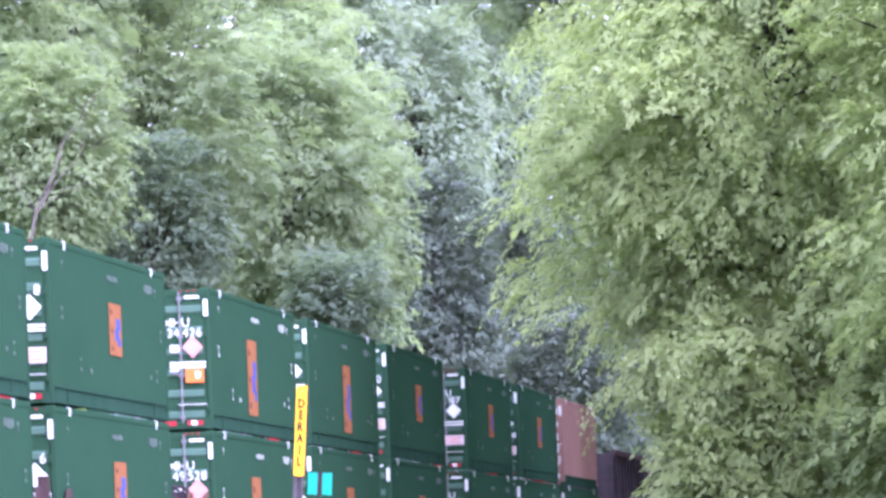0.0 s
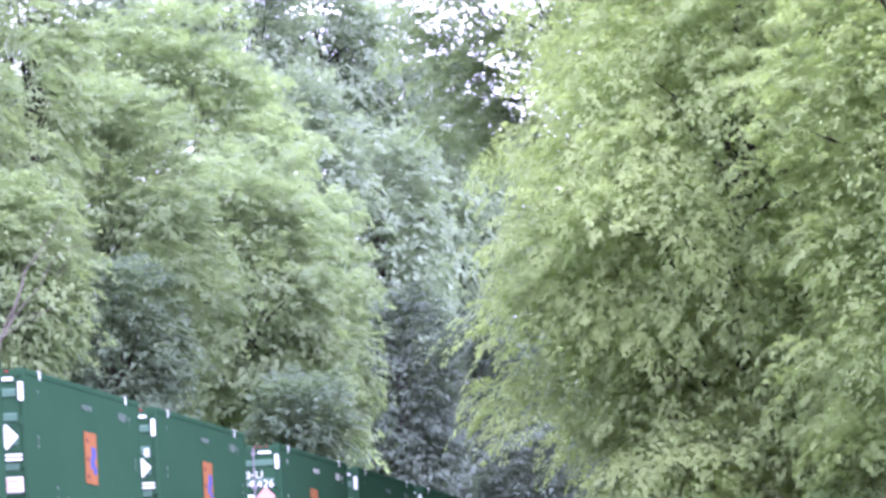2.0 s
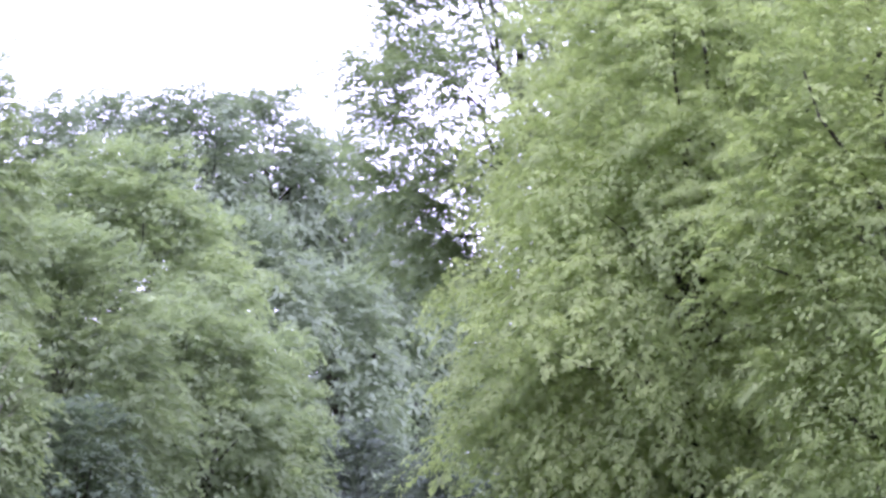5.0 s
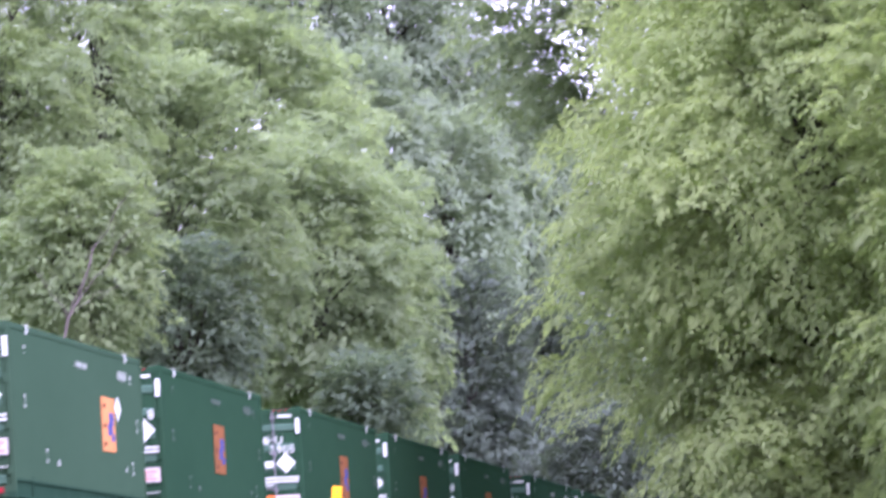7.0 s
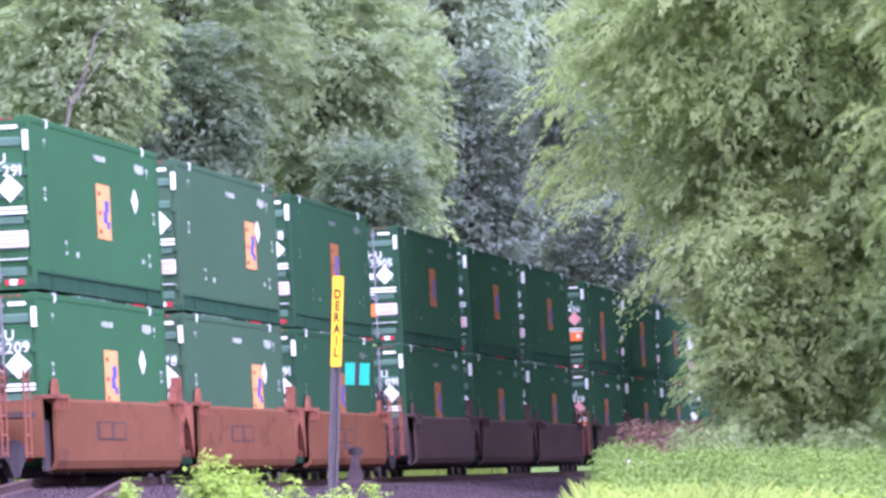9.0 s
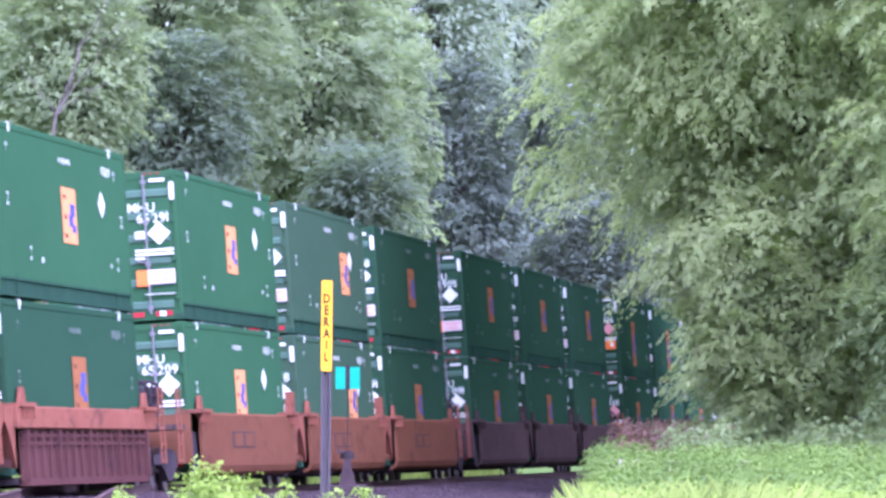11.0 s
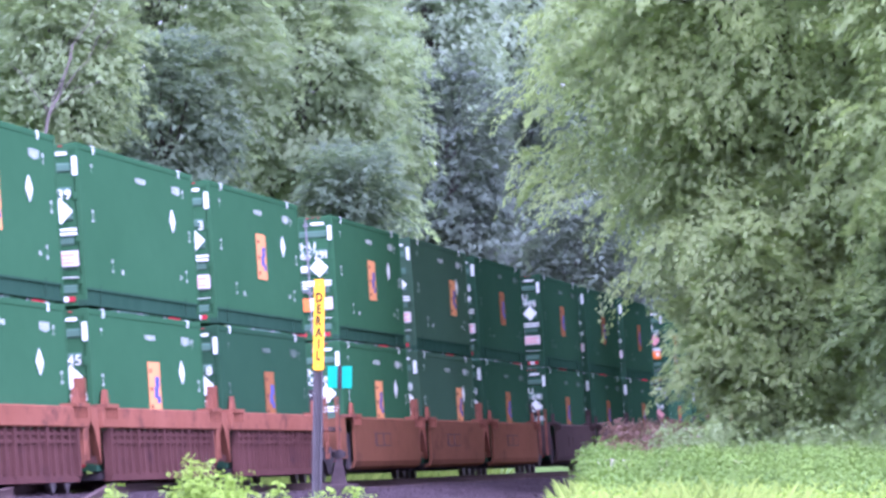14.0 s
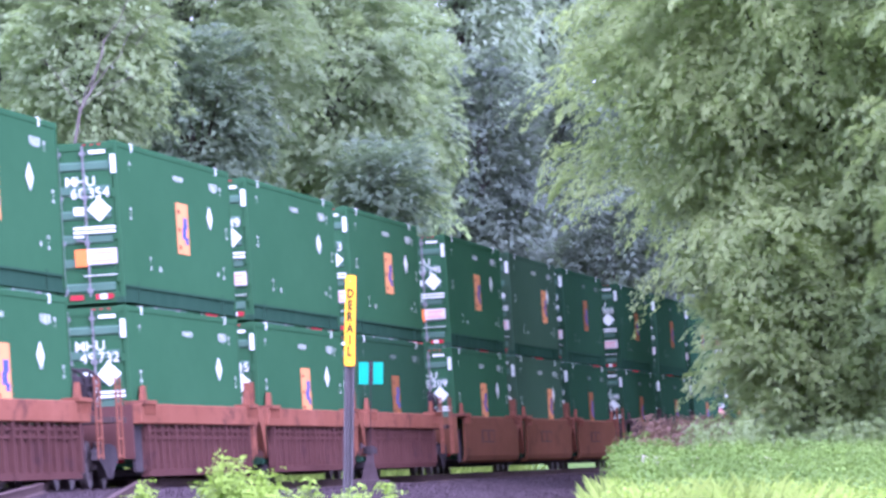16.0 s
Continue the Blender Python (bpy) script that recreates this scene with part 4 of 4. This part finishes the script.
CLEARING_TREES = [
    (9.6, 190.0, 1.5, 24.0, 8.1, LEAF_RIGHT, 1.6, "broad hanging tree with yellow-green leaves", 0.0, 1.0, 0.8),
    (13.8, 182.0, 1.8, 26.0, 4.9, LEAF_RIGHT, 1.2, "tree beside the line with yellow-green leaves"),
    (9.3, 188.0, 0.4, 8.6, 3.7, LEAF_RIGHT, 2.2, "low hanging tree by the clearing", 0.0, 0.9, 0.35),
    (11.2, 200.0, 13.0, 31.0, 6.6, LEAF_RIGHT, 0.9, "tall tree behind the broad hanging one", 0.0, 1.15),
    (13.2, 184.0, 0.4, 8.0, 3.2, LEAF_SHADE, 1.9, "low hanging tree by the clearing"),
    # belt trees, mostly hidden, made coarse and dense to shade the far containers
    (11.4, 207.0, 1.0, 28.0, 4.0, LEAF_SHADE, 1.5, "tree in the belt beside the line", 0.0, 2.0),
    (13.0, 222.0, 1.0, 29.0, 5.0, LEAF_SHADE, 1.5, "tree in the belt beside the line", 0.0, 2.0),
    (12.2, 236.0, 1.0, 23.0, 4.5, LEAF_SHADE, 1.5, "tree in the belt beside the line", 0.0, 3.3),
    (13.6, 264.0, 1.0, 24.0, 4.8, LEAF_SHADE, 1.5, "tree in the belt beside the line", 0.0, 3.3),
    (14.6, 250.0, 1.0, 24.0, 5.5, LEAF_SHADE, 1.5, "tree in the belt beside the line", 0.0, 3.3),
    (18.5, 285.0, 1.0, 24.0, 6.0, LEAF_SHADE, 1.5, "tree in the belt beside the line", 0.0, 3.6),
    (22.5, 320.0, 1.0, 24.0, 6.5, LEAF_SHADE, 1.5, "tree in the belt beside the line", 0.0, 3.0),
    (26.5, 360.0, 1.0, 24.0, 7.0, LEAF_SHADE, 1.5, "tree in the belt beside the line", 0.0, 3.0),
    # mostly hidden crowns, added to keep sky light off the far train
    (9.8, 222.0, 8.4, 23.0, 4.5, LEAF_SHADE, 1.9, "tree whose crown hangs over the line", 4.5, 1.3),
    (11.2, 250.0, 7.5, 25.0, 5.0, LEAF_SHADE, 1.5, "tree whose crown hangs over the line", 4.5, 1.3),
    (14.2, 282.0, 6.5, 25.0, 5.5, LEAF_SHADE, 1.5, "tree whose crown hangs over the line", 4.5, 1.3),
    (21.0, 215.0, 1.0, 21.0, 6.5, LEAF_RIGHT, 1.5, "tree in the belt beside the line", 0.0, 3.0),
    # unseen second row, added to block sky light from the right
    (20.0, 232.0, 0.5, 23.0, 5.5, LEAF_SHADE, 1.5, "tree in the belt beside the line", 0.0, 4.5),
    (22.0, 248.0, 0.5, 23.0, 5.5, LEAF_SHADE, 1.5, "tree in the belt beside the line", 0.0, 4.5),
    (23.0, 266.0, 0.5, 24.0, 6.0, LEAF_SHADE, 1.5, "tree in the belt beside the line", 0.0, 4.5),
    (17.2, 274.0, 0.5, 24.0, 5.0, LEAF_SHADE, 1.5, "tree in the belt beside the line", 0.0, 4.0),
    (27.0, 290.0, 0.5, 24.0, 6.0, LEAF_SHADE, 1.5, "tree in the belt beside the line", 0.0, 4.5),
    # two trees out of view, added to shade the train by the clearing
    (17.5, 171.0, 1.0, 22.0, 4.6, LEAF_SHADE, 1.5, "tree in the belt beside the line", 0.0, 2.6),
    (22.0, 163.0, 1.0, 22.0, 5.0, LEAF_SHADE, 1.5, "tree in the belt beside the line", 0.0, 2.6),
    (8.8, 201.0, 7.5, 25.0, 4.6, LEAF_RIGHT, 1.2, "tree behind the broad one with yellow-green leaves", 4.0),
    (4.3, 214.0, 14.5, 28.5, 4.5, LEAF_LEFT, 2.0, "tall thin grey-green tree behind the leafy one", 5.5, 1.0, 0.3, 0.1),
]
for k, row in enumerate(BANK_TREES):
    tree(*row[:8], 11 + k, "trees on the bank behind the train", *row[8:])
for k, row in enumerate(HILL_TREES):
    tree(*row[:8], 41 + k, "trees on the wooded hillside", *row[8:])
for k, row in enumerate(CLEARING_TREES):
    tree(*row[:8], 71 + k, "trees beside the clearing", *row[8:])


def bare_tree():
    """Thin leafless tree leaning out of the wood above the train."""
    rng = np.random.default_rng(5)
    x, y = -8.7, 176.0
    lat, s = along(x, y)
    base = (LINE @ Vector((lat, s, ground_z(lat, s)))).z
    bm = bmesh.new()
    fork = Vector((0.3, 0, 8.5 - base))
    limb(bm, (-0.3, 0, -0.3), fork, 0.06, 0.035, rng, 6, 0.01)
    for tip, r in (((1.9, 0.1, 11.7 - base), 0.026), ((1.1, 0.2, 10.6 - base), 0.016), ((2.4, 0.0, 11.0 - base), 0.016), ((-0.6, 0.1, 9.7 - base), 0.012), ((1.5, -0.2, 9.3 - base), 0.012)):
        limb(bm, fork, tip, r, 0.004, rng, 7, 0.03)
        mid = fork.lerp(Vector(tip), 0.6)
        limb(bm, mid, mid + Vector((rng.uniform(-0.4, 0.7), 0, rng.uniform(0.2, 0.7))), 0.008, 0.003, rng, 4, 0.04)
    ob = tagged(part("bare_tree", bm, DEADWOOD), "thin leafless grey tree among the leafy ones", "tree")
    ob.location = (x, y, base)


bare_tree()

# ---- undergrowth ----
def clumps(name, spots, heights, leaf, mat, label, category, seed, stems=True, density=60, kind="stuff", spread=0.35):
    """Leafy weeds standing on the ground: many small leaves on upright stems."""
    rng = np.random.default_rng(seed)
    n = len(spots)
    per = density
    root = np.repeat(spots, per, 0)
    hh = np.repeat(heights, per)
    f = rng.uniform(0.15, 1.0, n * per) ** 0.7
    ang = rng.uniform(0, 2 * np.pi, n * per)
    rad = np.repeat(rng.uniform(0.7, 1.2, n), per) * spread * (0.35 + 0.65 * np.sin(np.pi * np.minimum(f, 0.93))) * rng.uniform(0.2, 1, n * per)
    p = root + np.stack([np.cos(ang) * rad, np.sin(ang) * rad, f * hh], 1)
    out = np.stack([np.cos(ang), np.sin(ang), np.full(n * per, 0.35)], 1)
    me = leaf_mesh(name, p, out, leaf, leaf * 1.4, 2, mat, rng)
    ob = new(name, me)
    return tagged(ob, label, category, kind=kind)


def blades(name, spots, heights, width, mat, label, seed):
    """Grass blades: tapering bent strips."""
    rng = np.random.default_rng(seed)
    n = len(spots)
    ang = rng.uniform(0, 2 * np.pi, n)
    lean = rng.uniform(0.1, 0.8, n) * heights
    d = np.stack([np.cos(ang), np.sin(ang), np.zeros(n)], 1)
    c = np.stack([-np.sin(ang), np.cos(ang), np.zeros(n)], 1) * width
    up = np.zeros((n, 3))
    up[:, 2] = heights
    v = np.stack([spots - c, spots + c, spots + up * 0.6 + d * lean[:, None] * 0.35 + c * 0.7, spots + up + d * lean[:, None], spots + up * 0.6 + d * lean[:, None] * 0.35 - c * 0.7], 1).reshape(-1, 3)
    me = bpy.data.meshes.new(name)
    me.from_pydata(v.tolist(), [], [tuple(range(5 * i, 5 * i + 5)) for i in range(n)])
    me.materials.append(mat)
    return tagged(new(name, me), label, "grass", kind="stuff")


def on_ground(rng, n, x_of, y0, y1):
    """Random spots on the ground; x_of gives the band's two edges at each y."""
    y = rng.uniform(y0, y1, n)
    e = np.array([x_of(v) for v in y])
    x = e[:, 0] + (e[:, 1] - e[:, 0]) * rng.uniform(0, 1, n)
    z = np.array([(LINE @ Vector((*along(a, b), ground_z(*along(a, b))))).z for a, b in zip(x, y)])
    return np.stack([x, y, z], 1)


rng = np.random.default_rng(3)
# weeds along the edge of the clearing, taller towards the trees
sp = on_ground(rng, 2300, lambda y: (0.0213 * y + 0.25 + 0.3 * noise.noise((y * 0.3, 2.0, 0)), 14 + 0.02 * (y - 150)), 150, 178)
hh = 1.36 + 0.5 * np.array([noise.noise((p[0] * 0.6, p[1] * 0.2, 1.0)) for p in sp]) + rng.uniform(-0.15, 0.18, len(sp)) - 0.35 * np.exp(-(sp[:, 0] - 3.5) / 0.7)
clumps("weeds", sp, hh, 0.06, WEED_FIELD, "dense bright green weeds at the edge of the clearing", "weeds", 21, density=34)
sp = on_ground(rng, 700, lambda y: (3.9 + 0.05 * (y - 178), 9 + 0.07 * (y - 178)), 178, 215)
clumps("weeds", sp, 1.25 + rng.uniform(-0.3, 0.35, len(sp)), 0.1, WEED_FIELD, "green weeds beside the track", "weeds", 22, density=21)
sp = on_ground(rng, 900, lambda y: (0.0213 * y + 0.3, 14), 122, 152)
clumps("weeds", sp, 0.85 + rng.uniform(-0.25, 0.3, len(sp)), 0.08, WEED_FIELD, "low weeds scattered through the clearing", "weeds", 28, density=21)
# tall grass in front of them
sp = on_ground(rng, 30000, lambda y: (2.4 + 0.3 * noise.noise((y * 0.4, 0, 0)), 14), 116, 166)
sp = sp[sp[:, 0] > 0.0213 * sp[:, 1]]
blades("grass", sp, 0.66 + rng.uniform(-0.3, 0.25, len(sp)) + 0.5 * np.array([noise.noise((p[0] * 0.5, p[1] * 0.15, 9.0)) for p in sp]) * rng.uniform(0, 1, len(sp)), 0.006, GRASS, "tall sunlit yellow-green grass in the clearing", 23)
sp = on_ground(rng, 3400, lambda y: (2.5, 14), 114, 160)
sp = sp[sp[:, 0] > 0.0213 * sp[:, 1] + 0.1]
clumps("weeds", sp, 0.72 + rng.uniform(-0.22, 0.22, len(sp)), 0.05, WEED, "sunlit yellow-green weeds among the grass", "weeds", 29, density=19)
# grass on the far bank behind the track
rng2 = np.random.default_rng(8)
s_ = rng2.uniform(-30, 150, 26000)
l_ = rng2.uniform(-9.5, -4.2, 26000)
sp = np.array([tuple(LINE @ Vector((a, b, ground_z(a, b)))) for a, b in zip(l_, s_)])
blades("grass", sp, 0.55 + rng2.uniform(-0.2, 0.3, len(sp)), 0.02, GRASS, "pale green grass on the bank behind the track", 24)
# dry brush beside the line under the trees
sp = on_ground(rng, 260, lambda y: (4.4 + 0.07 * (y - 185), 6.9 + 0.05 * (y - 185)), 184, 212)
clumps("dry_brush", sp, 1.85 + rng.uniform(-0.4, 0.4, len(sp)), 0.09, DRY, "dry reddish-brown brush beside the track", "brush", 25, density=42, spread=0.4)
sp = on_ground(rng, 60, lambda y: (4.2, 7.5), 160, 176)
clumps("seed_heads", sp + np.array([0, 0, 0.95]), np.full(len(sp), 0.3), 0.045, BLOSSOM, "pale seed heads among the weeds", "weeds", 26, density=14, spread=0.14)
sp = on_ground(rng, 900, lambda y: (6.0, 18.0), 180, 205)
clumps("undergrowth", sp, 1.6 + rng.uniform(-0.5, 0.6, len(sp)), 0.12, LEAF_SHADE, "shaded green undergrowth below the trees", "undergrowth", 27, density=34, spread=0.5)
# ballast stones on the shoulder
rng = np.random.default_rng(31)
pts, fcs = [], []
for i in range(9000):
    a, s = rng.uniform(1.6, 5.4), rng.uniform(5, 95)
    c = LINE @ Vector((a, s, ballast_z(a, s) + 0.01))
    r = rng.uniform(0.025, 0.06)
    b0 = len(pts)
    for d in ((1, 0, 0), (-1, 0, 0), (0, 1, 0), (0, -1, 0), (0, 0, 1), (0, 0, -1)):
        pts.append(tuple(c + Vector(d) * r * rng.uniform(0.6, 1.2)))
    fcs += [(b0 + p, b0 + q, b0 + w) for p, q, w in ((0, 2, 4), (2, 1, 4), (1, 3, 4), (3, 0, 4), (2, 0, 5), (1, 2, 5), (3, 1, 5), (0, 3, 5))]
for i in range(4000):
    x, y, z = SIDING[int(rng.integers(10, 34))]
    c = Vector((x + rng.uniform(-2.0, 2.0), y + rng.uniform(-1.25, 1.25), z - 0.19))
    r = rng.uniform(0.025, 0.06)
    b0 = len(pts)
    for d in ((1, 0, 0), (-1, 0, 0), (0, 1, 0), (0, -1, 0), (0, 0, 1), (0, 0, -1)):
        pts.append(tuple(c + Vector(d) * r * rng.uniform(0.6, 1.2)))
    fcs += [(b0 + p, b0 + q, b0 + w) for p, q, w in ((0, 2, 4), (2, 1, 4), (1, 3, 4), (3, 0, 4), (2, 0, 5), (1, 2, 5), (3, 1, 5), (0, 3, 5))]
me = bpy.data.meshes.new("ballast_stones")
me.from_pydata(pts, [], fcs)
me.materials.append(STONE)
tagged(new("ballast_stones", me), "loose grey crushed stones on the track shoulder", "stones", kind="stuff")


def bush(x, y, top, half, seed, label, leaf=0.029):
    rng = np.random.default_rng(seed)
    lat, s = along(x, y)
    base = (LINE @ Vector((lat, s, ground_z(lat, s)))).z
    thing = tagged(new("bush"), label, "bush")
    thing.location = (x, y, base)
    h = top - base
    stems, spots, outs = bmesh.new(), [], []
    for k in range(int(95 * half / 0.5)):
        a, f = rng.uniform(0, 2 * np.pi), rng.uniform(0, 1) ** 0.6
        tip = Vector((math.cos(a) * half * f, math.sin(a) * half * f, h * (1.0 - 0.25 * f ** 2) * rng.uniform(0.8, 1.0)))
        limb(stems, (tip.x * 0.25, tip.y * 0.25, 0), tip, 0.009, 0.003, rng, 4, 0.03)
        for j in range(72):
            g = rng.uniform(0.3, 1.0)
            p = np.array([tip.x * (0.25 + 0.75 * g), tip.y * (0.25 + 0.75 * g), tip.z * g]) + rng.normal(0, 0.045, 3)
            spots.append(p)
            outs.append((p[0] + rng.normal(0, 0.3), p[1] + rng.normal(0, 0.3), 0.3))
    me = leaf_mesh("leaves", np.array(spots), np.array(outs), leaf, leaf * 2.2, 5, WEED, rng)
    ob = new("leaves", me)
    ob.parent = thing
    tagged(part("stem_tangle", stems, WEED, thing), kind="stuff")


bush(-1.69, 60, 0.885, 0.25, 51, "bright green leafy bush beside the siding")
bush(-1.42, 60.5, 0.75, 0.29, 52, "low bright green bush beside the siding")
bush(-2.42, 62, 0.7, 0.08, 53, "small bright green sapling")
bush(-0.72, 62, 0.66, 0.16, 54, "low bright green weeds round the sign post")
bush(-1.08, 62, 0.64, 0.12, 55, "low bright green weeds round the sign post")
bush(-0.42, 62, 0.6, 0.12, 56, "low bright green weeds round the sign post")


# ---- derail sign ----
def derail_sign(x, y, top, lean):
    thing = tagged(new("derail_sign"), "yellow derail sign with black letters on a steel post", "sign")
    lat, s = along(x, y)
    base = (LINE @ Vector((lat, s, ground_z(lat, s)))).z
    thing.matrix_basis = pose(x, y, base - 0.2, 0, lean, 0)
    h = top - base + 0.2
    tall, w = 0.83, 0.048
    bm = bmesh.new()
    box(bm, -w, w, -0.004, 0.0, h - tall, h)
    bmesh.ops.bevel(bm, geom=[e for e in bm.edges if abs(e.verts[0].co.y - e.verts[1].co.y) > 0.001], offset=0.008, segments=2, affect='EDGES')
    board = part("board", bm, YELLOW, thing, "yellow sign face")
    part("edge_strip", boxes((w - 0.004, w + 0.004, -0.003, 0.012, h - tall, h)), OXIDE_SILL, board)
    for k, ch in enumerate("DERAIL"):
        me = lettering(ch, 0.118, 0.003, 0.05)
        xs = [v.co.x for v in me.vertices]
        cx = (min(xs) + max(xs)) / 2
        shared("letter", me, INK, board, m=pose(-cx * 0.75, -0.007, h - 0.205 - k * 0.1065) @ Matrix.Diagonal((0.75, 1, 1, 1)))
    bm = bmesh.new()
    o = [(-0.046, 0.004), (-0.026, 0.004), (-0.018, 0.036), (0.018, 0.036), (0.026, 0.004), (0.046, 0.004), (0.046, 0.009), (0.029, 0.009), (0.021, 0.041), (-0.021, 0.041), (-0.029, 0.009), (-0.046, 0.009)]
    f0 = [bm.verts.new((p, q, 0)) for p, q in o]
    f1 = [bm.verts.new((p, q, h - 0.03)) for p, q in o]
    for i in range(len(o)):
        j = (i + 1) % len(o)
        bm.faces.new((f0[i], f0[j], f1[j], f1[i]))
    bm.faces.new(f1)
    bmesh.ops.recalc_face_normals(bm, faces=bm.faces)
    part("post", bm, POST, thing, "galvanised channel post")
    for z in (h - 0.05, h - tall + 0.04):
        bm = bmesh.new()
        rod(bm, (0, -0.012, z), (0, 0.05, z), 0.007, n=8)
        part("bolt", bm, STEEL, thing)


derail_sign(-0.856, 70, 2.457, 0.2)


# ---- switch stand with its target ----
def switch_stand(x, y, base):
    thing = tagged(new("switch_stand"), "grey iron switch stand with a teal two-leaf target", "switch stand")
    thing.location = (x, y, base)
    bm = bmesh.new()
    prism(bm, [(-0.2, 0.0), (0.2, 0.0), (0.1, 0.4), (0.075, 0.64), (-0.075, 0.64), (-0.1, 0.4)], -0.12, 0.12)
    box(bm, -0.45, 0.45, -0.2, 0.2, -0.16, 0.02, bevel=0.02)
    part("pedestal", bm, STAND, thing)
    bm = bmesh.new()
    rod(bm, (0, 0, 0.6), (0, 0, 0.74), 0.16, n=14)
    rod(bm, (0, 0, 0.72), (0, 0, 0.78), 0.09, n=12)
    part("head", bm, BLACK, thing, "dark cast head")
    bm = bmesh.new()
    rod(bm, (-0.02, -0.1, 0.7), (-0.2, -0.15, 0.78), 0.025, n=7)
    rod(bm, (-0.2, -0.15, 0.7), (-0.2, -0.15, 0.84), 0.03, n=7)
    part("lever", bm, STAND, thing, "worn steel throwing lever")
    bm = bmesh.new()
    rod(bm, (0, 0.02, 0.72), (0, 0.02, 2.68), 0.008, n=8)
    part("mast", bm, BLACK, thing, "slender mast")
    for a, b in ((-0.27, -0.035), (0.035, 0.27)):
        bm = boxes((a, b, -0.006, 0.006, 2.15, 2.64))
        part("target_leaf", bm, TEAL, thing, "teal sheet-metal leaf")
    part("target_clip", boxes((-0.05, 0.05, -0.012, 0.012, 2.13, 2.66)), BLACK, thing)


switch_stand(-1.58, 170, 0.06)

# ---- sleepers, under the stretch of track beside the clearing ----
tie_mesh = bpy.data.meshes.new("sleeper")
tb = boxes((-1.3, 1.3, -0.115, 0.115, -0.36, -0.172), bevel=0.015)
tb.to_mesh(tie_mesh)
tb.free()
track_bed = tagged(new("sleepers"), "dark creosoted wooden sleepers in the ballast", "sleepers", kind="structure")
for k in range(290):
    ob = shared("sleeper", tie_mesh, TIE, track_bed)
    ob.matrix_basis = TRACK @ pose(random.uniform(-0.04, 0.04), -12 + k * 0.54, random.uniform(-0.012, 0.006), 0, 0, random.uniform(-0.8, 0.8))

# ---- motion of the train along the line ----
RUN = [(0, -105.59), (8, -22.67), (9, -12.06), (14, 38.85), (16, 58.85)]


def run_at(t):
    return float(np.interp(t, [a for a, _ in RUN], [b for _, b in RUN]))


def motions():
    for thing, off, z in ROLLING:
        walk(thing, [(t, TRACK @ pose(0, s + off, z)) for t, s in RUN])
    turned = [(k / FPS, math.degrees((run_at(k / FPS) - RUN[0][1]) / 0.42)) for k in range(16 * FPS + 1)]
    for ob in [o for o in scene.objects if o.name.startswith("wheelset")]:
        at = ob.location.copy()
        walk(ob, [(t, pose(at.x, at.y, at.z, -a)) for t, a in turned])


motions()
